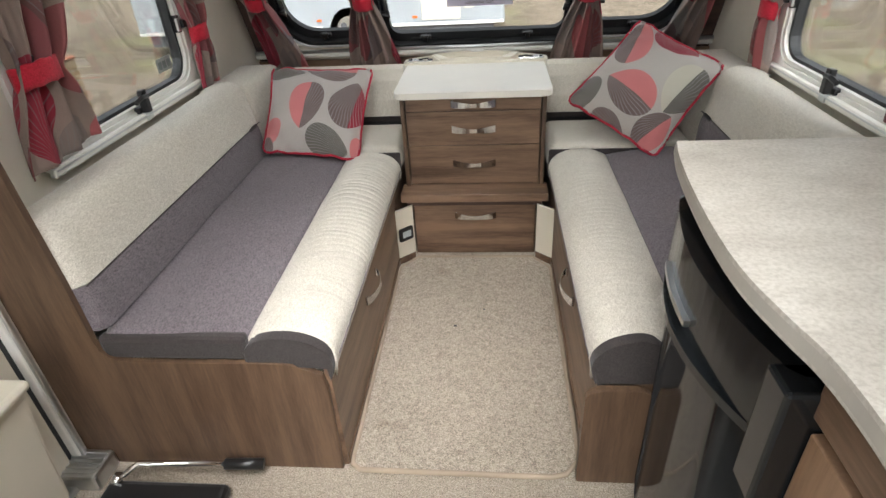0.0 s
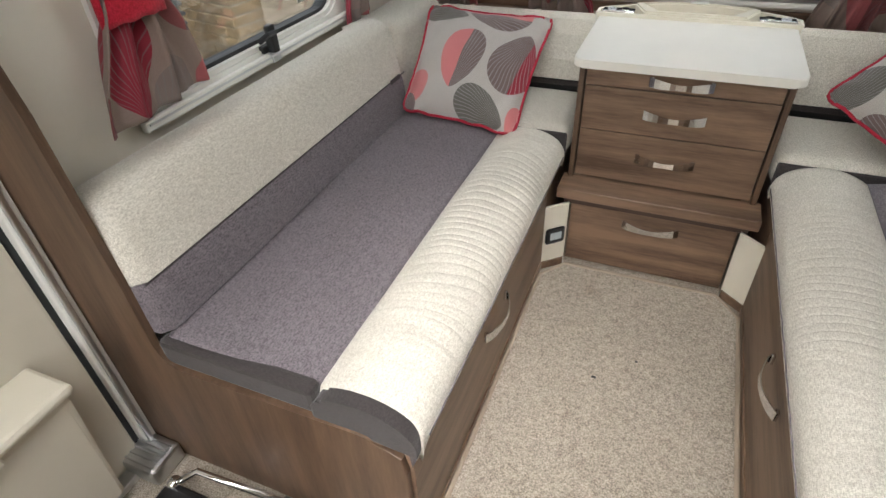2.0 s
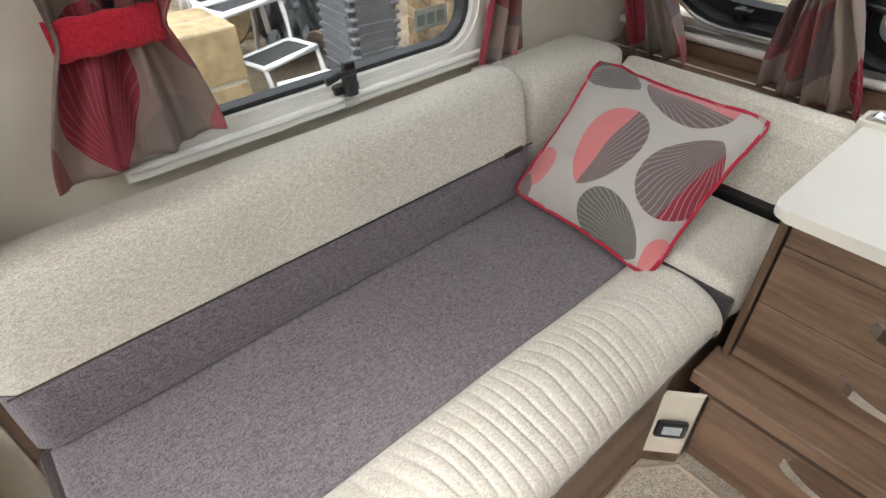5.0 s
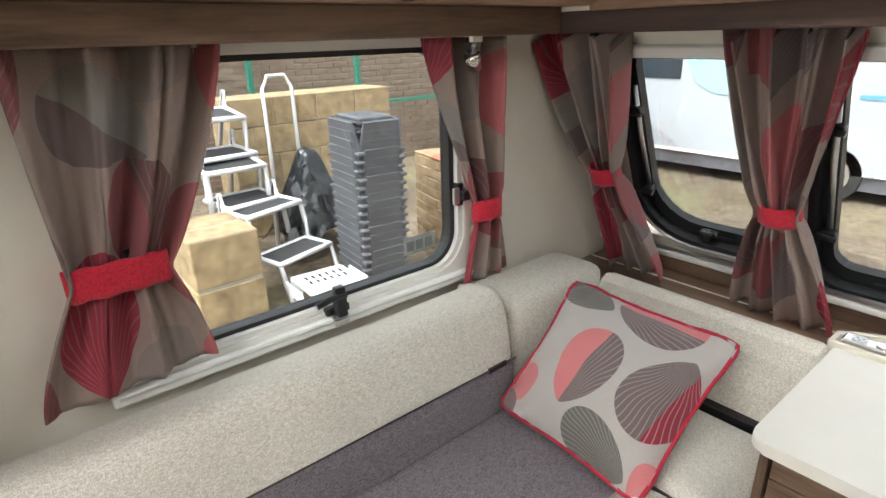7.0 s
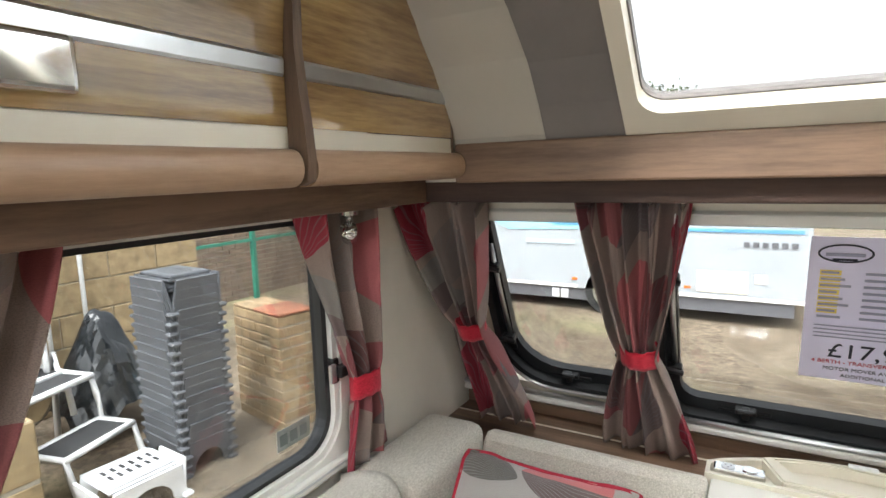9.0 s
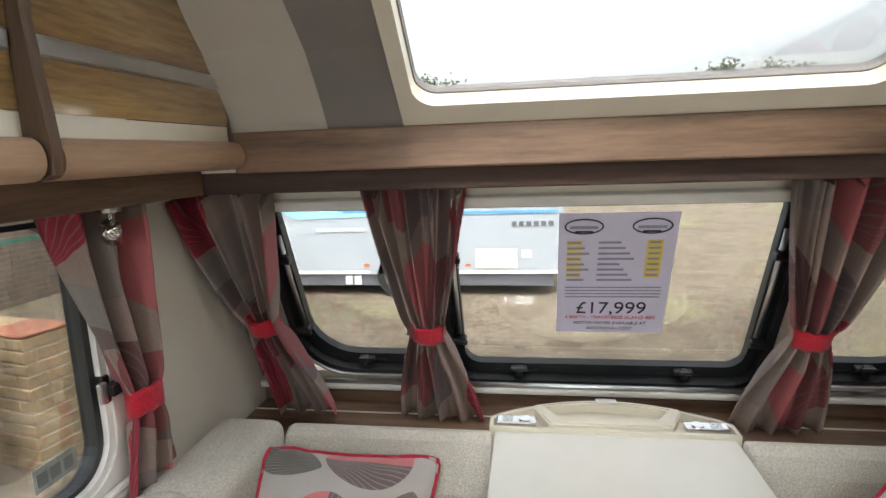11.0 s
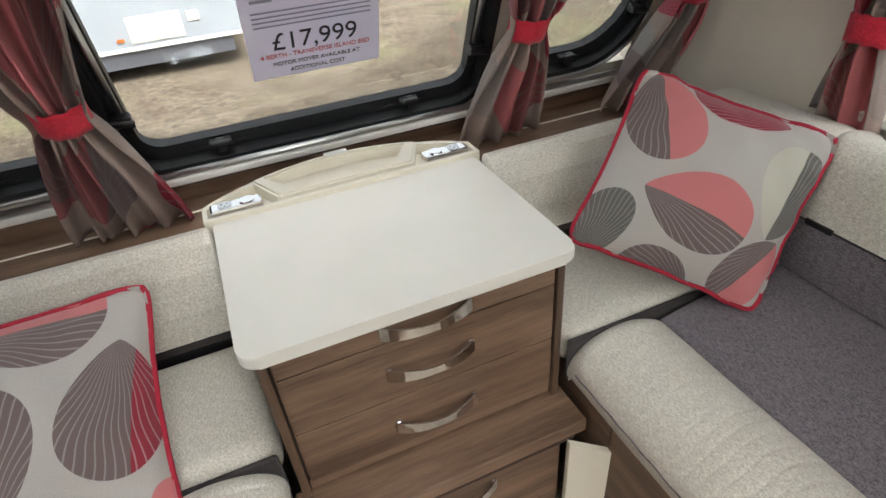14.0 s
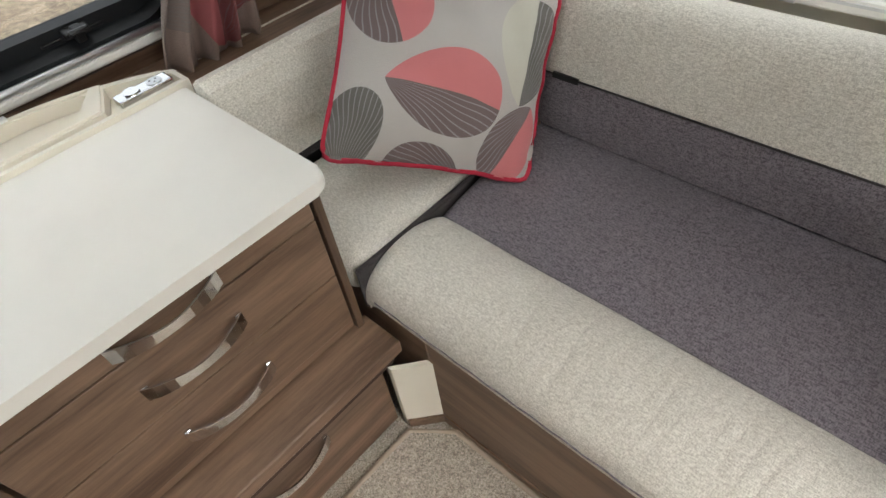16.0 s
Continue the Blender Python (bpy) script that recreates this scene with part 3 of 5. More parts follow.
# ---- curtains ----
def curtain(m, top, tie, low, zt, ztie, zb, label, seed, folds=6, depth=0.022, y_low=0.0):
    """A gathered curtain with a tie: (centre, width) at its top, tie and hem, drawn in the xz plane."""
    c = thing("curtain", label, "curtain", m, "curtains at the windows")
    rng = random.Random(seed)
    ph, ph2 = rng.random() * 6, rng.random() * 6

    def at(t):
        k = (zt - ztie) / (zt - zb)
        if t < k:
            q = t / k
            e = q ** 1.25
            return top[0] + (tie[0] - top[0]) * e, top[1] + (tie[1] - top[1]) * e, 1 - 0.25 * q
        q = (t - k) / (1 - k)
        e = 1 - (1 - q) ** 1.5
        return tie[0] + (low[0] - tie[0]) * e, tie[1] + (low[1] - tie[1]) * e, 0.75 - 0.42 * q

    def fn(s, t):
        cx, w, amp = at(t)
        a = 2 * math.pi * folds * s + ph
        f = math.sin(a + 0.7 * math.sin(3 * t + ph2) + 0.5 * math.sin(a)) + 0.45 * math.sin(1.7 * a + ph2) + 0.15 * math.sin(4.1 * a + 5 * t)
        pinch = 1 - 0.45 * math.exp(-((t - (zt - ztie) / (zt - zb)) / 0.06) ** 2)
        hem = 0.010 * math.sin(3 * s + ph2) * t ** 6 + (0.02 * abs(s - 0.5)) * t ** 8
        return (cx + w * (s - 0.5) + 0.006 * math.cos(a), y_low * t - depth * amp * pinch * f, zt + (zb - zt) * t + hem)

    span = max(top[1], low[1]) * 1.05
    length = zt - zb
    cloth_ob = part("cloth", sheet(fn, folds * 18, 44, lambda s, t: (seed * 0.137 + s * span, 3 + seed * 0.09 - t * length * 0.85)), CURTAIN, c, smooth=True)
    sol = cloth_ob.modifiers.new("thickness", "SOLIDIFY")
    sol.thickness = 0.0025
    r = tie[1] / 2 + 0.004
    d = depth * 0.8 + 0.006

    def band(s, t):
        a = s * 2 * math.pi
        sag = 0.012 * math.sin(s * 2 * math.pi) + 0.003 * math.sin(9 * a)
        return (tie[0] + r * math.cos(a) * (1 + 0.03 * math.sin(5 * a)), y_low * 0.5 - d * math.sin(a), ztie + 0.028 - 0.056 * t + sag * 0.6)

    b = part("tie_band", sheet(band, 40, 4), RED, c, "red velvet tie band", True)
    sol = b.modifiers.new("thickness", "SOLIDIFY")
    sol.thickness = 0.004
    return c


LABEL = "taupe, coral and crimson leaf-print curtain held by a red tie"
inward_l = Matrix.Translation((-HALF + 0.05, 0, 0)) @ ALONG
inward_r = Matrix(((0, 1, 0, HALF - 0.05), (1, 0, 0, 0), (0, 0, 1, 0), (0, 0, 0, 1)))
for m, seed in ((inward_l, 1), (inward_r, 5)):
    curtain(m, (1.368, 0.31), (1.306, 0.150), (1.288, 0.285), 1.34, 0.978, 0.762, LABEL, seed, 3, 0.030)
    curtain(m, (2.11, 0.26), (2.162, 0.085), (2.160, 0.165), 1.335, 0.912, 0.705, LABEL, seed + 1, 3, 0.032)
fm = FRONT @ pose(0, -0.078, 0)
for sx, seed in ((-1, 8), (1, 11)):
    curtain(fm, (sx * 0.955, 0.24), (sx * 0.950, 0.080), (sx * 0.885, 0.185), 0.735, 0.325, -0.028, LABEL, seed, 3, 0.046, -0.05)
    curtain(fm, (sx * 0.475, 0.255), (sx * 0.478, 0.085), (sx * 0.462, 0.245), 0.735, 0.308, -0.028, LABEL, seed + 1, 4, 0.046, -0.05)


# ---- seating ----
def smooth_line(points, steps=5):
    """Catmull-Rom through 2D points."""
    out = []
    p = [points[0]] + list(points) + [points[-1]]
    for i in range(1, len(p) - 2):
        for k in range(steps):
            t = k / steps
            out.append(tuple(0.5 * (2 * p[i][a] + (p[i + 1][a] - p[i - 1][a]) * t + (2 * p[i - 1][a] - 5 * p[i][a] + 4 * p[i + 1][a] - p[i + 2][a]) * t * t
                                    + (3 * p[i][a] - p[i - 1][a] - 3 * p[i + 1][a] + p[i + 2][a]) * t ** 3) for a in (0, 1)))
    out.append(points[-1])
    return out


def pad(profile, sx, y0, y1, bottom, puff=0.02, ny=60, ruche=0.0, seed=0, closed_line=None):
    """Upholstery: an outline (x, z) of its upper side drawn along y, ends rounded, closed below at bottom."""
    line = smooth_line(profile)
    n = len(line) - 1
    ox = (line[0][0] + line[-1][0]) / 2

    def fn(s, t):
        f = s * n
        i = min(int(f), n - 1)
        x = line[i][0] + (line[i + 1][0] - line[i][0]) * (f - i)
        z = line[i][1] + (line[i + 1][1] - line[i][1]) * (f - i)
        y = y0 + (y1 - y0) * t
        e = min(y - y0, y1 - y)
        fall = max(0.0, 1 - e / 0.035)
        z -= puff * (1 - math.sqrt(max(0, 1 - fall * fall))) * (1 if z > bottom + 0.02 else 0)
        if ruche:
            wave = y * 36 + 1.5 * noise.noise(Vector((x * 5, y * 6, seed))) + x * 3
            zone = 0.15 + math.exp(-((y - 1.55) / 0.26) ** 2)
            pleat = (1 - abs(math.sin(math.pi * wave))) ** 3 * (0.35 + 0.9 * abs(noise.noise(Vector((x * 4, int(wave) * 1.7, seed)))))
            z -= ruche * pleat * zone * math.sin(math.pi * s) ** 0.6
            z += 0.5 * ruche * noise.noise(Vector((x * 5, y * 16, seed))) * math.sin(math.pi * s)
        z += 0.004 * noise.noise(Vector((x * 7, y * 5, seed + 9.0)))
        return (sx * x, y, z)

    bm = sheet(fn, n, ny)
    vs = list(bm.verts)
    rows = [[vs[j * (n + 1) + i] for i in range(n + 1)] for j in range(ny + 1)]
    lowa, lowb = [bm.verts.new((sx * line[0][0], v[0].co.y, bottom)) for v in rows], [bm.verts.new((sx * line[-1][0], v[0].co.y, bottom)) for v in rows]
    for j in range(ny):
        bm.faces.new((rows[j][0], rows[j + 1][0], lowa[j + 1], lowa[j]))
        bm.faces.new((rows[j][-1], lowb[j], lowb[j + 1], rows[j + 1][-1]))
        bm.faces.new((lowa[j], lowa[j + 1], lowb[j + 1], lowb[j]))
    for j in (0, ny):
        bm.faces.new([lowa[j]] + rows[j] + [lowb[j]])
    return bm


def end_cap(profile, sx, y0, bottom, thick):
    line = smooth_line(profile)
    return prism([(sx * line[0][0], bottom)] + [(sx * x, z) for x, z in line] + [(sx * line[-1][0], bottom)], "y", y0, y0 + thick, r=0.008)


def handle(parent, m, width=0.17, label="bowed chrome handle"):
    """A bowed flat chrome bar with a foot at each end."""
    h = part("handle", bmesh.new(), CHROME, parent, label)
    bm = bmesh.new()
    k = 12
    prev = None
    for i in range(k + 1):
        x = -width / 2 + width * i / k
        d = 0.004 + 0.026 * math.sin(math.pi * i / k) ** 0.8
        hh = 0.011 + 0.003 * math.cos(2 * math.pi * i / k)
        q = [bm.verts.new((x, -d - dy, z)) for dy, z in ((0, -hh), (0.003, -hh), (0.003, hh), (0, hh))]
        if prev:
            for a in range(4):
                bm.faces.new((prev[a], prev[(a + 1) % 4], q[(a + 1) % 4], q[a]))
        else:
            bm.faces.new(q)
        prev = q
    bm.faces.new(prev[::-1])
    for x in (-width / 2, width / 2 - 0.012):
        box(x, x + 0.012, -0.008, 0, -0.014, 0.014, 0.002, bm)
    bmesh.ops.recalc_face_normals(bm, faces=bm.faces)
    bm.to_mesh(h.data)
    bm.free()
    h.matrix_local = m
    return h


SEAT_BACK = [(0.850, 0.456), (0.76, 0.458), (0.68, 0.452), (0.60, 0.444), (0.512, 0.428)]
SEAT_ROLL = [(0.510, 0.426), (0.485, 0.440), (0.44, 0.455), (0.385, 0.455), (0.335, 0.438), (0.303, 0.405), (0.297, 0.365), (0.312, 0.318)]
BACK_LOW = [(0.833, 0.462), (0.835, 0.50), (0.838, 0.55), (0.846, 0.583)]
BACK_TOP = [(0.846, 0.585), (0.856, 0.64), (0.868, 0.70), (0.888, 0.733), (0.925, 0.745), (0.99, 0.730), (1.045, 0.708)]


def back_shape(profile, sx, y0, y1, seed, ny=50):
    line = smooth_line(profile)

    def fn(s, t):
        f = s * (len(line) - 1)
        i = min(int(f), len(line) - 2)
        x = line[i][0] + (line[i + 1][0] - line[i][0]) * (f - i)
        z = line[i][1] + (line[i + 1][1] - line[i][1]) * (f - i)
        y = y0 + (y1 - y0) * t
        fall = max(0.0, 1 - min(y - y0, y1 - y) / 0.03)
        x += 0.02 * (1 - math.sqrt(max(0, 1 - fall * fall)))
        x += 0.004 * noise.noise(Vector((x * 6, y * 6, z * 6 + seed)))
        return (sx * x, y, z)

    bm = sheet(fn, len(line) - 1, ny)
    n = len(line) - 1
    bm.verts.ensure_lookup_table()
    vs = list(bm.verts)
    for j in (0, ny):
        row = [vs[j * (n + 1) + i] for i in range(n + 1)]
        y = row[0].co.y
        bm.faces.new(row + [bm.verts.new((sx * 1.05, y, line[-1][1])), bm.verts.new((sx * 1.05, y, line[0][1]))])
    return bm


def settee(sx, y0):
    side = "left" if sx < 0 else "right"
    base = thing("settee_base", "walnut laminate settee base box with a drawer handle", "settee base")
    xs = sorted((sx * 0.315, sx * 0.33))
    part("front_panel", box(xs[0], xs[1], 0.955, 1.955, 0.0, 0.37, 0.002), WOOD_Y, base)
    part("rear_panel", box(xs[0], xs[1], 1.957, 2.43, 0.0, 0.362), WOOD_Y, base)
    part("plinth_trim", box(*sorted((sx * 0.311, sx * 0.3148)), 0.96, 1.94, 0.0, 0.03), WOOD_Y, base)
    part("top_panel", box(*sorted((sx * 0.332, sx * 1.08)), 1.0, 2.42, 0.35, 0.368), WOOD_Y, base)
    handle(base, Matrix(((0, sx, 0, sx * 0.315), (-sx, 0, 0, 1.43), (0, 0, 1, 0.255), (0, 0, 0, 1))))
    if sx < 0:
        o = [(-0.328, 0.0), (-0.322, 0.30), (-0.330, 0.345)] + [(-0.365 - 0.032 * math.sin(radians(a)) + 0.0, 0.345 + 0.032 * math.sin(radians(a))) for a in (45, 80)]
        o += [(-0.42, 0.379), (-0.80, 0.379)] + [(-0.812 - 0.058 * math.sin(radians(a)), 0.437 - 0.058 * math.cos(radians(a))) for a in range(10, 91, 10)]
        o += [(-0.873, 0.60), (-0.882, 0.75), (-0.892, 0.92), (-0.94, 1.20), (-0.97, 1.37), (-1.083, 1.37), (-1.083, 0.0)]
        part("end_panel", prism(o, "y", 0.94, 0.956, r=0.003), WOOD_Z, base, "walnut end panel rising along the wall")
    else:
        part("end_panel", prism(rounded(0.285, 0.440, 0.0, 0.325, (0.004, 0.004, 0.035, 0.035)), "y", 0.925, 0.945, r=0.003), WOOD_Z, base)
        part("leg_block", box(0.33, 0.44, 0.945, 0.99, 0.0, 0.33), WOOD_Z, base)

    seat = thing("seat_cushion", "grey and cream seat cushion with ruched front roll", "seat cushion", group="settee cushions")
    ys = 0.965 if sx < 0 else 1.0
    part("seat_pad", pad(SEAT_BACK, sx, ys, 2.075, 0.372, 0.012, 260, 0.003, 3), GREY, seat, "grey woven seat", True)
    part("front_roll", pad(SEAT_ROLL, sx, 0.965, 2.088, 0.318, 0.022, 420, 0.0095 if sx < 0 else 0.004, 5), CREAM_RUCHED, seat, "ruched cream front roll", True)
    part("roll_seam", tube([(sx * 0.2955, 0.99 + 0.01 * k, 0.372 + 0.0015 * math.sin(k)) for k in range(108)], 0.0016, seg=5), GREY, seat, "stitched seam")
    cap_line = [(0.515, 0.405)] + [(x + 0.004, z - 0.004) for x, z in SEAT_ROLL[1:]] if sx < 0 else [(0.450, 0.36), (0.448, 0.43), (0.42, 0.452)] + [(x, z) for x, z in SEAT_ROLL[3:]]
    part("end_face", end_cap(cap_line, sx, 0.945, 0.325 if sx > 0 else 0.37, 0.03), CHARCOAL, seat, "charcoal end face", False)
    if sx < 0:
        part("end_strip", box(-0.868, -0.505, 0.948, 0.985, 0.380, 0.446, 0.012), CHARCOAL, seat, "charcoal edge strip")

    back = thing("back_cushion", "cream and grey back cushion along the side wall", "back cushion", group="settee cushions")
    part("lower_cover", back_shape(BACK_LOW, sx, y0, 2.085, 1), GREY, back, "grey lower cover", True)
    part("upper_cover", back_shape(BACK_TOP, sx, y0, 2.085, 2), CREAM, back, "cream upper cover", True)
    part("core", box(*sorted((sx * 0.90, sx * 1.05)), y0 + 0.02, 2.07, 0.375, 0.70), CREAM, back)
    part("maker_tag", box(*sorted((sx * 0.842, sx * 0.848)), 1.985, 2.045, 0.577, 0.589), BLACK, back, "small black woven tag")

    part("seam_cord", tube([(sx * 0.8445, y0 + 0.01, 0.584), (sx * 0.8445, 2.08, 0.584)], 0.0022, seg=6), CHARCOAL, back, "dark seam cord", True)

    corner = thing("corner_cushion", "cream corner back cushion against the wall", "back cushion", group="settee cushions")
    cb = box(*sorted((sx * 0.862, sx * 1.05)), 2.092, 2.47, 0.375, 0.722, 0.035, seg=4)
    part("cover", cb, CREAM, corner, smooth=True)
    front = thing("front_bolster", "cream low back cushion against the front shelf", "back cushion", group="settee cushions")
    fbm = prism([(2.405, 0.488), (2.40, 0.56), (2.415, 0.64), (2.435, 0.685), (2.46, 0.700), (2.49, 0.692), (2.50, 0.625), (2.428, 0.618), (2.428, 0.475)], "x", *sorted((sx * 0.305, sx * 0.858)), r=0.012)
    part("cover", fbm, CREAM, front, smooth=False)
    part("lower_edge", box(*sorted((sx * 0.31, sx * 0.85)), 2.41, 2.428, 0.462, 0.486, 0.005), CHARCOAL, front, "charcoal lower edge")
    infill = thing("infill_cushion", "cream front seat cushion beside the chest", "seat cushion", group="settee cushions")
    part("cover", box(*sorted((sx * 0.290, sx * 0.855)), 2.096, 2.42, 0.345, 0.456, 0.045, seg=5), CREAM, infill, smooth=True)
    part("piping", box(*sorted((sx * 0.296, sx * 0.70)), 2.085, 2.099, 0.33, 0.440, 0.006), CHARCOAL, infill, "charcoal edge strip")


settee(-1, 0.957)
settee(1, 1.0)
# black sheet added to make the gaps between the front cushions read as shade
gap_shade = structure("wall_behind_bolster", box(-0.86, 0.86, 2.43, 2.45, 0.37, 0.60), BLACK, "black sheet standing in for the shaded gap behind the front cushions")


def scatter_pillow(corners, material, label, puff):
    """A square scatter cushion through four corners: lower left, lower right, upper right, upper left."""
    c = [Vector(p) for p in corners]
    nrm = ((c[1] - c[0]).cross(c[3] - c[0])).normalized()
    t = thing("scatter_cushion", label, "cushion", group="scatter cushions")

    def surf(side):
        def fn(s, q):
            a, b = abs(2 * s - 1), abs(2 * q - 1)
            cut = 1 - 0.06 * (a * b) ** 8
            ss = 0.5 + (s - 0.5) * (1 - 0.075 * (1 - b * b)) * cut
            qq = 0.5 + (q - 0.5) * (1 - 0.075 * (1 - a * a)) * cut
            p = c[0].lerp(c[1], ss).lerp(c[3].lerp(c[2], ss), qq)
            h = ((1 - a ** 2.0) * (1 - b ** 2.0)) ** 0.72
            return p + nrm * side * (puff * h + 0.016 * noise.noise(Vector((s * 4.5, q * 4.5, side + puff * 99))) * (0.25 + h) + 0.020 * noise.noise(Vector((s * 9, q * 9, 4.0))) * (1 - h) * (1 if a * b > 0.3 else 0.5))
        return fn
    bm = sheet(surf(1), 36, 36, lambda s, q: (s * 0.43, q * 0.43))
    sheet(surf(-1), 36, 36, lambda s, q: (s * 0.43, q * 0.43), bm)
    bmesh.ops.remove_doubles(bm, verts=bm.verts, dist=0.0005)
    part("cover", bm, material, t, smooth=True)
    f = surf(1)
    edge = [f(k / 24, 0) for k in range(24)] + [f(1, k / 24) for k in range(24)] + [f(1 - k / 24, 1) for k in range(24)] + [f(0, 1 - k / 24) for k in range(24)]
    part("piping", tube(edge, 0.0055, seg=6, closed=True), RED_PIPING, t, "red piping cord", True)
    return t


scatter_pillow(((-0.828, 1.998, 0.487), (-0.448, 2.022, 0.432), (-0.405, 2.305, 0.725), (-0.826, 2.276, 0.748)), PILLOW_A, "grey scatter cushion with leaf print and red piping", 0.095)
scatter_pillow(((0.362, 2.225, 0.590), (0.674, 1.978, 0.437), (0.893, 2.055, 0.757), (0.652, 2.378, 0.864)), PILLOW_B, "grey scatter cushion with leaf print standing on its corner", 0.095)


# ---- chest of drawers ----
chest = thing("chest_of_drawers", "walnut chest of drawers with cream top and chrome handles", "chest of drawers")
part("body", box(-0.262, 0.262, 2.115, 2.50, 0.29, 0.655), WOOD_X, chest)
for sx in (-1, 1):
    part("side_panel", box(*sorted((sx * 0.264, sx * 0.28)), 2.094, 2.50, 0.29, 0.655, 0.002), WOOD_Z, chest)
part("top", prism(rounded(-0.300, 0.300, 2.078, 2.51, (0.03, 0.03, 0.004, 0.004)), "z", 0.655, 0.680, r=0.005), LAMINATE, chest, "cream laminate top with rounded corners")
for z0, z1, hz in ((0.603, 0.653, 0.631), (0.465, 0.600, 0.532), (0.326, 0.462, 0.390)):
    d = part("drawer", box(-0.259, 0.259, 2.096, 2.114, z0, z1, 0.002), WOOD_X, chest)
    handle(d, pose(0.002, 2.096, hz))
part("kick_rail", box(-0.262, 0.262, 2.105, 2.115, 0.296, 0.324), WOOD_X, chest)
base = thing("drawer_plinth", "walnut plinth with ledge and one wide drawer", "drawer plinth")
part("ledge", box(-0.296, 0.296, 2.008, 2.114, 0.254, 0.290, 0.004), WOOD_X, base)
part("ledge_lip", box(-0.27, 0.27, 2.012, 2.016, 0.240, 0.254), WOOD_SHADED, base)
part("body", box(-0.25, 0.25, 2.036, 2.48, 0.0, 0.252), WOOD_X, base)
d = part("drawer", box(-0.246, 0.246, 2.026, 2.036, 0.012, 0.238, 0.002), WOOD_X, base)
handle(d, pose(0.004, 2.026, 0.190))
for sx in (-1, 1):
    q = thing("corner_filler", "cream angled filler panel between plinth and settee", "filler panel", group="corner fillers")
    part("panel", prism([(sx * 0.252, 2.012), (sx * 0.252, 2.0), (sx * 0.314, 1.945), (sx * 0.314, 1.96)], "z", 0.0, 0.245), PLASTIC, q)
    part("foot_trim", prism([(sx * 0.252, 1.999), (sx * 0.252, 1.992), (sx * 0.314, 1.937), (sx * 0.314, 1.944)], "z", 0.0, 0.028), WOOD_X, q)
so = thing("wall_socket", "dark grey socket with small screen on the cream filler", "socket", pose(-0.283, 1.966, 0.137, 0, 0, 41.6))
part("plate", box(-0.034, 0.034, -0.012, 0.0, -0.030, 0.030, 0.008), BLACK, so)
part("screen", box(-0.02, 0.02, -0.014, -0.0115, -0.012, 0.016, 0.002), plain("pale_screen", (0.45, 0.5, 0.52), 0.2), so)

tray = thing("socket_tray", "cream plastic tray with grab handle and two sockets", "tray")


def arc(x):
    return 2.575 + 0.115 * math.cos(min(1, abs(x) / 0.315) * math.pi / 2) ** 0.8


def flat_ring(outer, inner, z0, z1):
    """The band between two outlines of as many points, lying flat."""
    bm = ring(outer, inner, -z1, -z0)
    bmesh.ops.rotate(bm, matrix=Matrix.Rotation(radians(90), 3, "X"), verts=bm.verts)
    bmesh.ops.scale(bm, vec=(1, -1, 1), verts=bm.verts)
    for v in bm.verts:
        v.co = (v.co.x, abs(v.co.z), abs(v.co.y)) if abs(v.co.y) < abs(v.co.z) else (v.co.x, abs(v.co.y), abs(v.co.z))
    return bm


xs = [-0.315 + 0.63 * i / 24 for i in range(25)]
rear_edge = [(x, arc(x)) for x in xs]
front_edge = [(x, 2.513) for x in reversed(xs)]
well_rear = [(x * 0.53, min(2.668, arc(x * 0.53) - 0.020)) for x in xs]
well_front = [(x * 0.36, 2.560) for x in reversed(xs)]
part("plate", prism(rear_edge + front_edge[:1] + front_edge[-1:], "z", 0.622, 0.664, r=0.003), PLASTIC, tray)
frame_bm = flat_ring(rear_edge + front_edge, [(x * 0.97, arc(x) - 0.012) for x in xs] + [(x * 0.97, 2.524) for x in reversed(xs)], 0.660, 0.690)
part("rim", frame_bm, PLASTIC, tray, "raised cream rim", "auto")
handle_bm = flat_ring([(x * 0.64, arc(x * 0.64) - 0.004) for x in xs] + [(x * 0.50, 2.538) for x in reversed(xs)], well_rear + well_front, 0.660, 0.696)
bmesh.ops.recalc_face_normals(handle_bm, faces=handle_bm.faces)
bmesh.ops.bevel(handle_bm, geom=[e for e in handle_bm.edges if e.calc_face_angle(0) > 1.0], offset=0.005, segments=2, affect="EDGES")
part("grab_handle", handle_bm, PLASTIC, tray, "cream grab handle round a sunken well", "auto")
part("thumb_tab", box(-0.022, 0.036, arc(0.0) - 0.022, arc(0.0) - 0.001, 0.694, 0.700, 0.003), TRIM_WHITE, tray)
for sx in (-1, 1):
    sk = part("socket_plate", box(sx * 0.245 - 0.055, sx * 0.245 + 0.055, 2.542, 2.582, 0.672, 0.692, 0.005), CHROME, tray, "chrome double socket")
    part("socket_hole", tube([(sx * 0.268, 2.562, 0.690), (sx * 0.268, 2.562, 0.6935)], 0.015, seg=16), ALU, sk)
    for k in range(3):
        a = k * 2.1 + 0.5
        part("pin_hole", tube([(sx * 0.268 + 0.007 * math.cos(a), 2.562 + 0.007 * math.sin(a), 0.690), (sx * 0.268 + 0.007 * math.cos(a), 2.562 + 0.007 * math.sin(a), 0.6942)], 0.002, seg=6), BLACK, sk)
    part("socket_cap", tube([(sx * 0.222, 2.562, 0.690), (sx * 0.222, 2.562, 0.695)], 0.016, seg=16), CHROME, sk)

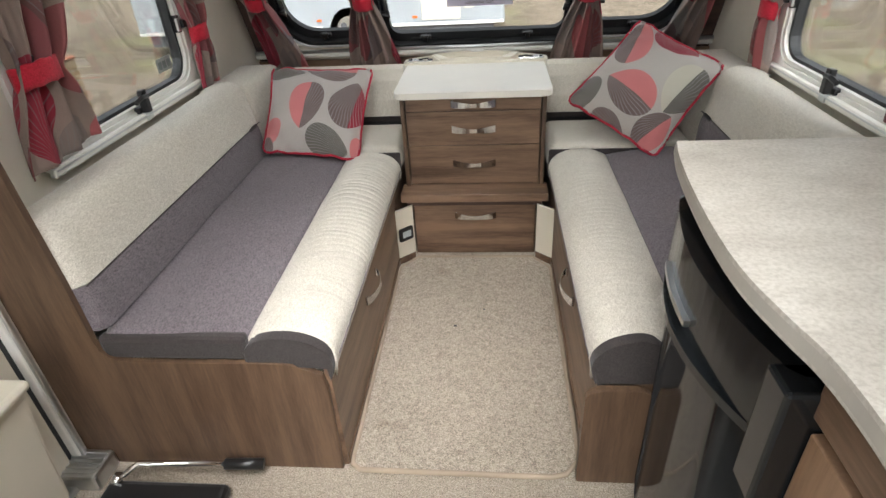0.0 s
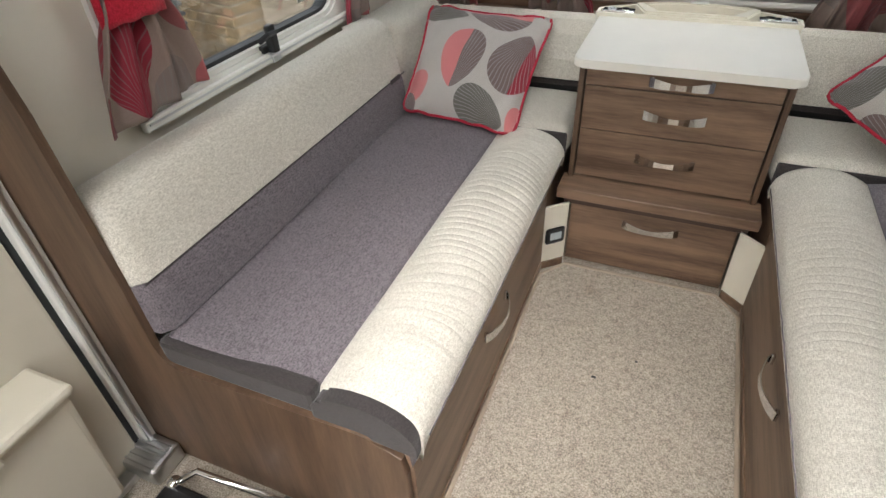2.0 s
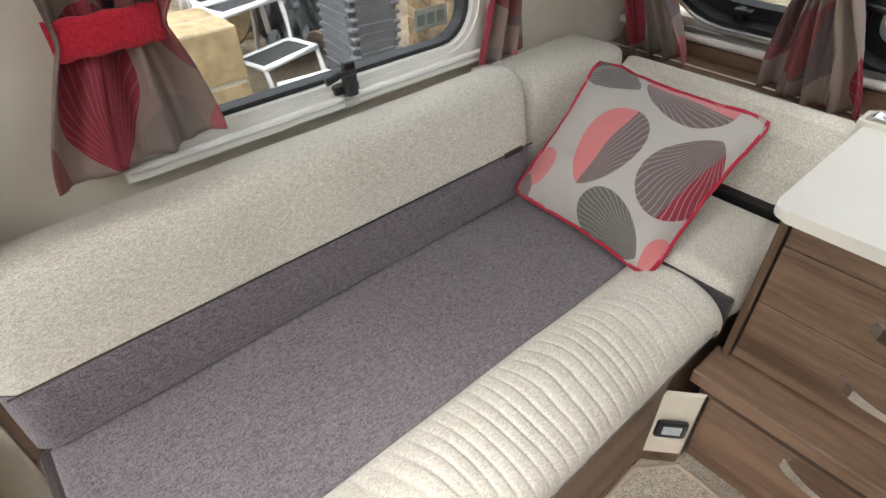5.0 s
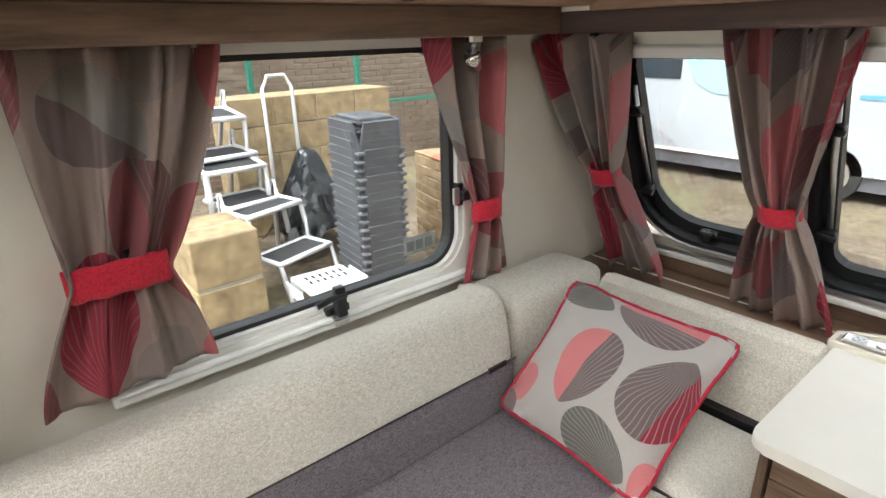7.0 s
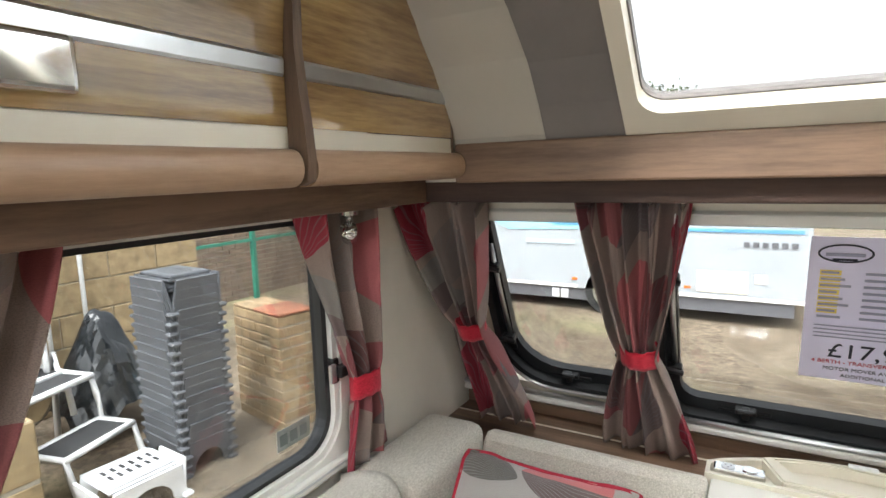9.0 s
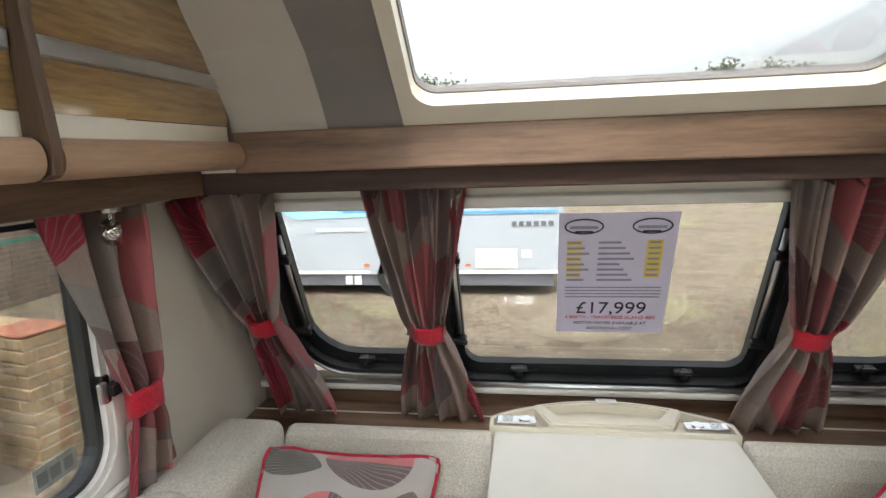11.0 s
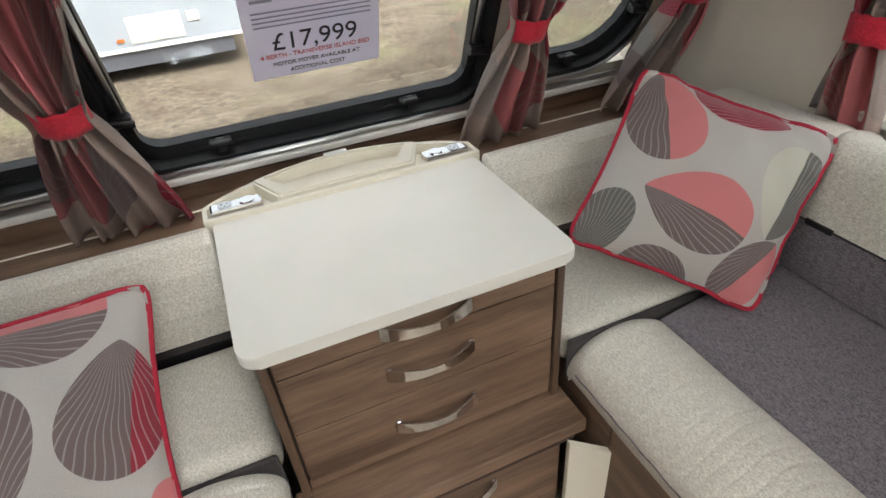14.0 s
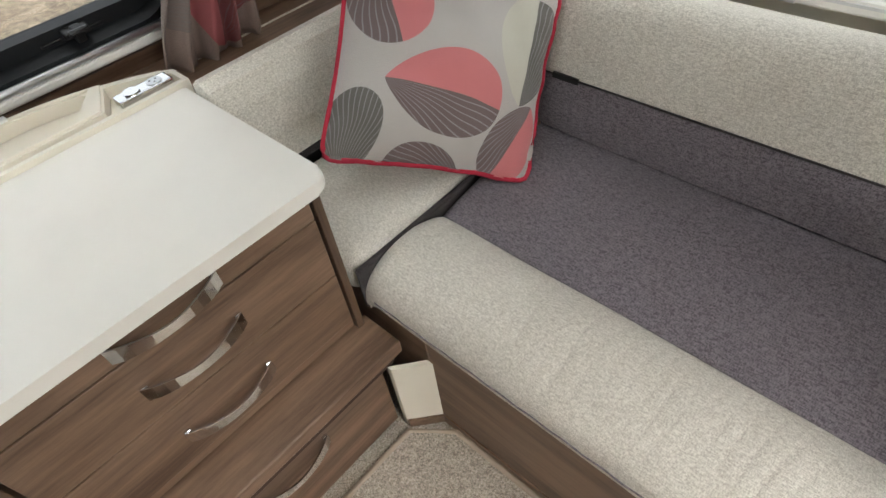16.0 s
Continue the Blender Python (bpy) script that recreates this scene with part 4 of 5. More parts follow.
# ---- carpet mat between the settees ----
mat = thing("carpet_mat", "beige cut pile carpet mat with whipped edge", "carpet")
mo = [(-0.306, 0.975), (-0.302, 0.95), (-0.28, 0.935), (0.225, 0.930), (0.262, 0.94), (0.300, 0.985), (0.306, 1.90), (0.24, 1.985), (-0.24, 1.985), (-0.306, 1.90)]
part("carpet", prism(mo, "z", 0.0, 0.010, r=0.003), CARPET, mat)
part("edge", tube([(x, y, 0.007) for x, y in mo], 0.008, seg=6, closed=True), CARPET_EDGE, mat, "whipped edge binding", True)


# ---- overhead lockers ----
LX = 0.82


def lockers(sx):
    l = thing("overhead_locker", "walnut overhead locker with glossy wood doors and pale lip", "overhead locker", group="overhead lockers")
    X = lambda *v: sorted(sx * a for a in v)
    part("floor_board", box(*X(0.835, 1.08), REAR + 0.1, 2.30, 1.395, 1.41), WOOD_Y, l)
    part("fascia", box(*X(0.93, 0.95), REAR + 0.1, 2.30, 1.337, 1.395, 0.003), WOOD_Y, l)
    lip = smooth_line([(0.85, 1.393), (0.828, 1.395), (0.814, 1.405), (0.809, 1.422), (0.814, 1.440), (0.828, 1.450), (0.85, 1.451)], 3)
    part("lip", prism([(sx * x, z) for x, z in lip], "y", 1.795, 2.275), WOOD_PALE, l, "rounded pale wood lip", "auto")
    part("lip", prism([(sx * x, z) for x, z in lip], "y", 0.9, 1.765), WOOD_PALE, l, "rounded pale wood lip", "auto")
    part("cream_strip", box(*X(0.845, 0.86), REAR + 0.1, 2.275, 1.445, 1.483), PLASTIC, l, "cream recessed strip")
    curve = smooth_line([(0.843, 1.484), (0.8435, 1.53), (0.8425, 1.58), (0.837, 1.64), (0.823, 1.70), (0.792, 1.77), (0.746, 1.83), (0.69, 1.885), (0.63, 1.918)], 4)
    back = [(x + 0.016, z + 0.004) for x, z in reversed(curve)]
    for y0, y1 in ((0.9, 1.770), (1.790, 2.272)):
        dr = part("door", prism([(sx * x, z) for x, z in curve + back], "y", y0, y1, r=0.002), WOOD_GLOSS, l, "high gloss curved wood door", "auto")
        if y0 < 1:
            part("handle", box(*X(0.830, 0.850), 1.20, 1.475, 1.500, 1.560, 0.008, seg=3), CHROME, dr, "wide chrome catch plate")
            part("recess", box(*X(0.8275, 0.831), 1.225, 1.40, 1.512, 1.550, 0.001), FRIDGE_BLACK, dr, "dark recess of the catch")
            part("button", box(*X(0.815, 0.832), 1.28, 1.385, 1.514, 1.545, 0.006, seg=3), CHROME, dr, "chrome push button")
        part("inlay", prism([(sx * (x - 0.002), z) for x, z in ((0.8440, 1.556), (0.8415, 1.560), (0.8405, 1.580), (0.8440, 1.585))], "y", y0 + 0.004, y1 - 0.004), ALU, dr, "slim bright inlay strip")
    trim = [(0.825, 1.396), (0.808, 1.402), (0.806, 1.43), (0.810, 1.48), (0.816, 1.53), (0.822, 1.60)] + [(x - 0.012, z) for x, z in curve[13:]] + [(x + 0.004, z) for x, z in reversed(curve)] + [(0.85, 1.40)]
    part("divider", prism([(sx * x, z) for x, z in trim], "y", 1.771, 1.789, r=0.003), WOOD_Z, l, "curved walnut divider trim")
    part("side", prism([(sx * x, z) for x, z in curve] + [(sx * 1.08, 1.92), (sx * 1.08, 1.40), (sx * 0.85, 1.40)], "y", 2.273, 2.283), WOOD_Z, l)


lockers(-1)
lockers(1)
for sx in (-1, 1):
    s = thing("spot_lamp", "small chrome swivel reading lamp under the locker", "lamp", pose(sx * 0.985, 2.07, 1.337), "reading lamps")
    part("mount", tube([(0, 0, 0), (0, 0, -0.012)], 0.022, seg=16), CHROME, s, smooth=False)
    part("stem", tube([(0, 0, -0.010), (0, 0, -0.045)], 0.007), CHROME, s, smooth=True)
    part("head", tube([(0.012, -0.016, -0.040), (0.0, 0.0, -0.050), (-0.012, 0.016, -0.062)], 0.018, seg=14), CHROME, s, smooth=True)
    part("bracket", box(-0.03, 0.03, -0.01, 0.01, 0.0, 0.02, 0.003), CHROME, s)

# ---- kitchen side ----
kitchen = thing("kitchen_cabinet", "walnut kitchen base cabinet beside the fridge", "cabinet")
part("carcass", box(0.46, 1.083, REAR + 0.05, 0.475, 0.0, 0.868), WOOD_Z, kitchen)
kd = part("door", box(0.438, 0.459, 0.02, 0.462, 0.06, 0.745, 0.003), wood("warm_wood_door", (0.19, 0.11, 0.065), (0.34, 0.21, 0.13), "z"), kitchen, "warm wood door")
part("rail", box(0.436, 0.459, -0.6, 0.47, 0.765, 0.866, 0.003), WOOD_Y, kitchen)
part("side_panel", box(0.45, 1.083, 0.972, 0.984, 0.0, 0.868), FRIDGE_GREY, kitchen)
part("over_fridge_rail", box(0.425, 0.46, 0.475, 0.97, 0.835, 0.868), WOOD_Y, kitchen)
worktop = thing("worktop", "pale stone-effect laminate worktop with curved edge", "worktop")
edge = [(0.405, 0.984), (0.388, 0.90), (0.374, 0.78), (0.366, 0.66), (0.367, 0.56), (0.38, 0.48), (0.393, 0.42), (0.396, 0.34), (0.388, 0.24), (0.375, 0.1), (0.37, -0.3), (0.37, REAR + 0.02)]
edge = smooth_line(edge, 4)


def stone():
    m, nt, bs = shader("stone_effect_laminate")
    v = coords(nt)
    big = noise_tex(nt, coords(nt, (1, 1.8, 1), turn=(0, 0, 0.5)), 6, 6, 0.7)
    fine = noise_tex(nt, v, 160, 3)
    col = ramp(nt, big, (0.46, 0.435, 0.39), (0.61, 0.585, 0.535), 0.35, 0.62)
    col = blend(nt, col, ramp(nt, fine, (0.8, 0.79, 0.77), (1, 1, 1), 0.35, 0.6), 1.0, "MULTIPLY")
    nt.links.new(col, bs.inputs["Base Color"])
    bs.inputs["Roughness"].default_value = 0.38
    return m


part("slab", prism(edge + [(1.083, REAR + 0.02), (1.083, 0.984)], "z", 0.87, 0.90, r=0.006), stone(), worktop)
part("edge_band", sheet(lambda a, b: (edge[round(a * (len(edge) - 1))][0] - 0.0012, edge[round(a * (len(edge) - 1))][1], 0.876 + 0.018 * b), len(edge) - 1, 1), plain("worktop_edge_band", (0.46, 0.435, 0.39), 0.45), worktop, "stone-effect edge band")
fridge = thing("fridge", "graphite and black fridge with bowed door under the worktop", "fridge")


def bow(y, d=0.0):
    return 0.445 - 0.045 * math.sin(math.pi * min(1, max(0, (y - 0.49) / 0.48))) ** 0.9 - d


ysb = [0.485 + 0.485 * i / 20 for i in range(21)]
part("body", box(0.47, 1.05, 0.485, 0.965, 0.0, 0.83), BLACK, fridge)
part("door", prism([(bow(y), y) for y in ysb] + [(0.469, 0.97), (0.469, 0.485)], "z", 0.03, 0.655, r=0.004), FRIDGE_GREY, fridge, "graphite glossy bowed door", True)
part("grip", prism([(bow(y, 0.035 * math.sin(math.pi * (y - 0.485) / 0.485) ** 0.5), y) for y in ysb] + [(0.469, 0.97), (0.469, 0.485)], "z", 0.659, 0.675, r=0.004), FRIDGE_BLACK, fridge, "black grip lip")
part("control_panel", prism([(bow(y, 0.02), y) for y in ysb] + [(0.469, 0.97), (0.469, 0.485)], "z", 0.678, 0.80, r=0.010), FRIDGE_BLACK, fridge, "gloss black control panel")
part("grip_strip", prism([(bow(y, 0.03), y) for y in ysb[9:17]] + [(bow(ysb[16], 0.015), ysb[16]), (bow(ysb[9], 0.015), ysb[9])], "z", 0.70, 0.712), ALU, fridge, "bright strip")
part("corner_block", box(0.40, 0.47, 0.465, 0.52, 0.60, 0.80, 0.006), FRIDGE_BLACK, fridge)

# ---- entrance door side ----
dz = thing("door_1", "cream moulded caravan entrance door, closed", "door", kind="structure")
part("door_panel", box(-HALF + 0.002, -HALF + 0.03, 0.22, 0.895, 0.02, 1.80, 0.01), PLASTIC, dz, "cream moulded door panel")
part("seal", box(-HALF + 0.002, -HALF + 0.024, 0.895, 0.907, 0.02, 1.80), RUBBER, dz, "black door seal")
part("door_frame", box(-HALF + 0.001, -HALF + 0.045, 0.907, 0.939, 0.0, 1.82, 0.004), TRIM_WHITE, dz, "pale aluminium door post")
part("door_frame", box(-HALF + 0.045, -HALF + 0.056, 0.913, 0.925, 0.0, 1.82, 0.003), ALU, dz, "bright fly screen rail")
part("door_frame", box(-HALF + 0.001, -HALF + 0.045, 0.18, 0.212, 0.0, 1.82, 0.004), TRIM_WHITE, dz)
foot = part("rail_foot", box(-HALF + 0.0, -HALF + 0.125, 0.845, 0.938, 0.001, 0.060, 0.010), ALU, dz, "grey metal foot of the rail")
for k in range(5):
    part("rib", box(-HALF + 0.005, -HALF + 0.118, 0.855 + k * 0.016, 0.862 + k * 0.016, 0.059, 0.064, 0.002), ALU, foot)
part("threshold", box(-HALF + 0.0, -HALF + 0.06, 0.22, 0.884, 0.0, 0.02, 0.004), ALU, dz)
bin_t = thing("waste_bin", "cream plastic waste bin fixed to the door", "waste bin")
part("body", prism([(-1.053, 0.06), (-0.99, 0.06), (-0.955, 0.40), (-0.955, 0.425), (-1.053, 0.425)], "y", 0.46, 0.80, r=0.012), PLASTIC, bin_t)
part("lid", box(-1.053, -0.93, 0.45, 0.81, 0.427, 0.452, 0.010), PLASTIC, bin_t, "cream lid")
part("lid_lip", box(-0.938, -0.926, 0.60, 0.66, 0.415, 0.435, 0.004), PLASTIC, bin_t)
step = thing("step_case", "black case with chrome bar and black grip on the floor", "case")
part("case", box(-0.93, -0.60, 0.58, 0.86, 0.001, 0.045, 0.018, seg=3), BLACK, step)
part("bar", tube([(-0.90, 0.85, 0.05), (-0.86, 0.89, 0.065), (-0.62, 0.905, 0.055)], 0.008), CHROME, step, "chrome bar", True)
part("grip", tube([(-0.63, 0.904, 0.055), (-0.53, 0.912, 0.05)], 0.015, seg=10), BLACK, step, "black grip", True)
part("hinge", tube([(-0.915, 0.845, 0.03), (-0.895, 0.855, 0.06)], 0.014, seg=10), CHROME, step, smooth=True)

for i, (x, y, r) in enumerate(((-0.058, 1.525, 0.006), (0.043, 1.619, 0.004))):
    c = thing("crumb", "tiny dark crumb lying on the carpet", "crumb", group="crumbs on the carpet")
    b = box(x - r, x + r, y - r * 0.6, y + r * 0.6, 0.0135, 0.0165, 0.001)
    part("bit", b, BLACK, c)

# ---- outside ----
GROUND = -0.42


def gravel():
    m, nt, bs = shader("yard_gravel")
    v = coords(nt)
    fine = noise_tex(nt, v, 17, 6, 0.85)
    mid = noise_tex(nt, v, 3.5, 4)
    big = noise_tex(nt, v, 0.35, 3)
    col = ramp(nt, fine, (0.07, 0.052, 0.036), (0.34, 0.27, 0.19), 0.34, 0.66)
    col = blend(nt, col, ramp(nt, mid, (0.68, 0.64, 0.60), (1.0, 1.0, 1.0), 0.35, 0.6), 1.0, "MULTIPLY")
    grass = ramp(nt, mid, (0.30, 0.29, 0.12), (0.20, 0.24, 0.075), 0.4, 0.6)
    col = blend(nt, col, grass, ramp(nt, big, (0, 0, 0), (0.45, 0.45, 0.45), 0.50, 0.66))
    nt.links.new(col, bs.inputs["Base Color"])
    bs.inputs["Roughness"].default_value = 0.95
    bump(nt, bs, fine, 0.8, 0.02)
    return m


gb = bmesh.new()
bmesh.ops.create_grid(gb, x_segments=40, y_segments=40, size=300)
bmesh.ops.translate(gb, vec=(0, 0, GROUND), verts=gb.verts)
structure("ground", gb, gravel(), "tan gravel yard with patches of grass")

VAN_WHITE = plain("white_caravan_skin", (0.36, 0.385, 0.41), 0.3, vary=0.04, size=2)
VAN_BLUE = plain("blue_graphic_film", (0.10, 0.30, 0.52), 0.35)
VAN_CYAN = plain("pale_blue_graphic_film", (0.30, 0.58, 0.72), 0.35)
VAN_GLASS = plain("dark_tinted_window", (0.03, 0.04, 0.05), 0.1, relief=0)
TYRE = plain("tyre_rubber", (0.02, 0.02, 0.02), 0.9)
SKIRT = plain("grey_chassis_skirt", (0.10, 0.10, 0.11), 0.7)


def caravan(name, label, m, length, detail):
    axle = 0.594 if detail else 0.48
    c = thing(name, label, "caravan", m, "caravans in the yard")
    prof = [(0, 0.30), (0, 1.15), (0.35, 2.35), (0.7, 2.55), (length - 0.3, 2.58), (length - 0.05, 2.2), (length, 0.30)]
    part("body", prism(prof, "y", 0.0, 2.2, r=0.05, seg=3), VAN_WHITE, c)
    part("roof_rail", box(0.5, length - 0.2, -0.01, 0.0, 2.42, 2.46), ALU, c)
    part("skirt", box(0.15, length - 0.15, 0.02, 2.1, 0.14, 0.32), SKIRT, c, "grey chassis skirt")
    part("trim_rail", box(0.02, length - 0.02, -0.015, 0.0, 0.30, 0.34, 0.004), TRIM_WHITE, c)
    for wx, ww in ((0.55, 0.75), (length * 0.42, 0.75), (length - 1.0, 0.66)):
        w = part("window", box(wx, wx + ww, -0.02, 0.0, 1.18, 1.72, 0.01), VAN_GLASS, c, "dark tinted window")
    wb = tube([(length * axle, -0.03, 0.28), (length * axle, 0.18, 0.28)], 0.29, seg=28)
    wh = part("wheel", wb, TYRE, c)
    part("rim", tube([(length * axle, -0.05, 0.28), (length * axle, -0.03, 0.28)], 0.19, seg=20), ALU, wh)
    for k in range(5):
        a = k * 2 * math.pi / 5
        part("spoke_gap", tube([(length * axle + 0.11 * math.cos(a), -0.054, 0.28 + 0.11 * math.sin(a)), (length * axle + 0.11 * math.cos(a), -0.05, 0.28 + 0.11 * math.sin(a))], 0.045, seg=8), SKIRT, wh)
    arch = [(length * axle + 0.40 * math.cos(radians(a)), 0.30 + 0.36 * math.sin(radians(a))) for a in range(0, 181, 15)]
    part("wheel_arch", prism(arch, "y", -0.03, 0.0), VAN_WHITE, c)
    if detail:
        part("graphic", prism([(1.35, 1.42), (1.5, 1.15), (1.75, 1.03), (3.0, 1.06), (3.0, 1.10), (2.1, 1.42)], "y", -0.012, 0.0), VAN_CYAN, c, "pale blue swoosh graphic")
        part("graphic", prism([(2.0, 1.42), (2.15, 1.2), (2.4, 1.1), (3.0, 1.10), (3.0, 1.14), (2.55, 1.18), (2.4, 1.42)], "y", -0.016, -0.012), VAN_BLUE, c, "blue swoosh graphic")
        part("graphic", prism([(3.2, 1.06), (length - 0.1, 1.06), (length - 0.1, 1.10), (3.2, 1.10)], "y", -0.012, 0.0), VAN_BLUE, c, "blue stripe")
        part("hatch", box(length - 1.12, length - 0.60, -0.014, 0.0, 0.37, 0.62, 0.008), PLASTIC, c, "cream service hatch")
        part("hatch_vent", box(length - 0.54, length - 0.42, -0.012, 0.0, 0.50, 0.60, 0.004), PLASTIC, c)
        part("vent", box(length - 2.25, length - 2.05, -0.012, 0.0, 0.98, 1.14, 0.004), TRIM_WHITE, c)
        for k in range(6):
            part("name_mark", box(length - 0.66 + k * 0.09, length - 0.60 + k * 0.09, -0.013, 0.0, 0.90, 0.96), SKIRT, c, "dark name mark")
        part("model_mark", box(2.0, 2.65, -0.013, 0.0, 0.86, 0.91), plain("faint_blue_mark", (0.45, 0.55, 0.62), 0.4), c)
        for lx in (2.62, length - 1.25):
            part("side_light", box(lx, lx + 0.07, -0.016, 0.0, 0.40, 0.43, 0.004), plain("orange_side_light", (0.7, 0.15, 0.02), 0.3), c)
        for lx in (2.36, 2.48):
            part("plate", box(lx, lx + 0.09, -0.016, 0.02, 0.16, 0.27), plain("white_plate", (0.75, 0.75, 0.75), 0.5), c)
    return c


caravan("parked_caravan", "white touring caravan with blue swoosh graphics", pose(-4.95, 8.05, GROUND), 5.2, True)
for i, (x, y, a) in enumerate(((6.5, 32, -12), (14.5, 33, 8), (-11.5, 17, 5), (20, 26, 20))):
    caravan("parked_caravan", "white touring caravan parked across the yard", pose(x, y, GROUND, 0, 0, a), 5.6, False)

CAR_BODY = (plain("silver_car_paint", (0.45, 0.47, 0.5), 0.25, 0.4), plain("dark_blue_car_paint", (0.05, 0.08, 0.14), 0.25, 0.2), plain("white_car_paint", (0.75, 0.75, 0.75), 0.25))
for i, (x, y, a) in enumerate(((4.2, 25.5, 10), (8.6, 24.5, 16), (13.0, 24.0, 20))):
    c = thing("parked_car", ("silver", "dark blue", "white")[i] + " car parked on the far gravel", "car", pose(x, y, GROUND, 0, 0, a), "parked cars")
    part("body", prism([(0, 0.25), (0, 0.7), (0.15, 0.8), (1.0, 0.9), (1.5, 1.38), (3.0, 1.42), (3.9, 0.95), (4.1, 0.85), (4.15, 0.25)], "y", 0, 1.7, r=0.06), CAR_BODY[i], c)
    part("window", prism([(1.15, 0.92), (1.55, 1.32), (2.95, 1.35), (3.6, 0.95)], "y", -0.01, 0.02), VAN_GLASS, c)
    for wx in (0.8, 3.3):
        part("wheel", tube([(wx, -0.02, 0.3), (wx, 0.2, 0.3)], 0.30, seg=20), TYRE, c)

# the yard beside the window: stone blocks, folding steps, stools, brick wall
STONEC = plain("yellow_stone_block", (0.31, 0.23, 0.13), 0.9, vary=0.4, size=9, relief=0.7, fine=45)
BRICK = plain("weathered_brick", (0.21, 0.155, 0.115), 0.9, vary=0.35, size=5, relief=0.6, fine=60)
BRICK_RED = plain("red_brick", (0.33, 0.13, 0.075), 0.9, vary=0.3, size=5, relief=0.6, fine=60)
MORTAR = plain("grey_mortar", (0.32, 0.29, 0.24), 0.95, vary=0.2)
STEEL = plain("white_painted_steel", (0.72, 0.73, 0.73), 0.35, vary=0.06)
TREAD = plain("black_tread_mat", (0.03, 0.03, 0.032), 0.8)
DARKPLASTIC = plain("dark_grey_plastic", (0.085, 0.09, 0.10), 0.42, vary=0.2)
WHITEPLASTIC = plain("white_stool_plastic", (0.74, 0.76, 0.78), 0.4)
GREEN = plain("green_fence_paint", (0.03, 0.19, 0.13), 0.5)


def pillar(m, w, d, h, rows, cols, material, label, cap=None):
    p = thing("stone_pillar", label, "pillar", m, "pillars in the yard")
    part("core", box(0.008, w - 0.008, 0.008, d - 0.008, 0, h - 0.008), MORTAR, p)
    rng = random.Random(rows * 7 + cols)
    rh = h / rows
    for r in range(rows):
        off = 0.5 if r % 2 else 0.0
        edges = sorted({0.0, 1.0, *[min(1, max(0, (k + off) / cols)) for k in range(cols + 1)]})
        for a, b in zip(edges, edges[1:]):
            j = rng.uniform(0, 0.006)
            part("stone", box(a * w + 0.004, b * w - 0.004, -j, d + j, r * rh + 0.005, (r + 1) * rh - 0.004, 0.012 if cols < 3 else 0.006, seg=1), material, p)
    return p


pillar(pose(-3.86, 1.98, GROUND), 0.52, 0.42, 0.66, 2, 1, STONEC, "short pillar of two yellow stone blocks")
BUFF = plain("buff_brick", (0.31, 0.22, 0.125), 0.9, vary=0.4, size=7, relief=0.6, fine=50)
pier = pillar(pose(-3.736, 3.953, GROUND, 0, 0, -12), 0.64, 0.29, 0.85, 11, 3, BUFF, "weathered buff brick pillar with red top")
part("capping", box(0.30, 0.645, -0.004, 0.294, 0.852, 0.874, 0.008, seg=1), BRICK_RED, pier, "broken red brick top")
part("capping", box(0.0, 0.295, 0.0, 0.288, 0.852, 0.868, 0.006, seg=1), BUFF, pier)
pillar(pose(-5.0, 2.9, GROUND, 0, 0, 90), 1.7, 0.45, 1.28, 5, 4, STONEC, "low wall of yellow stone blocks behind the steps")
wall_t = thing("brick_wall", "weathered brick boundary wall across the yard", "wall", pose(-7.0, 0.0, GROUND))
part("core", box(-0.2, -0.012, -3, 9, 0, 2.1), MORTAR, wall_t)
first = part("brick", box(-0.10, 0.0, 0.0, 0.215, 0.0, 0.063, 0.005, seg=1), BRICK, wall_t)
rng = random.Random(12)
ends = bmesh.new()
for r in range(27):
    for k in range(52):
        y = -2.8 + k * 0.226 + (0.113 if r % 2 else 0)
        z = 0.004 + r * 0.077
        if 12 <= r and 4.4 < y < 8.2:
            ob = new("brick", first.data)
            ob.parent = wall_t
            ob.location = (rng.uniform(-0.006, 0.004), y, z)
        elif y < 8.7:
            d = rng.uniform(-0.006, 0.004)
            box(-0.10 + d, d, y, y + 0.215, z, z + 0.063, bm=ends)
first.location = (0, -3.03, 0.004)
tagged(part("far_bricks", ends, BRICK, wall_t), kind="stuff")
pillar(pose(-5.0, 0.9, GROUND), 0.6, 0.9, 2.3, 26, 3, BRICK_RED, "red brick pier beside the yard wall")

fence = thing("mesh_fence", "green painted mesh fence on top of the wall", "fence", pose(-6.4, 0, GROUND))
for y in (2.3, 3.7, 5.1, 6.5):
    part("post", box(-0.03, 0.03, y - 0.03, y + 0.03, 0.0, 1.8, 0.004), GREEN, fence)
for z in (0.95, 1.75):
    part("rail", box(-0.02, 0.02, 1.5, 7.5, z - 0.02, z + 0.02), GREEN, fence)


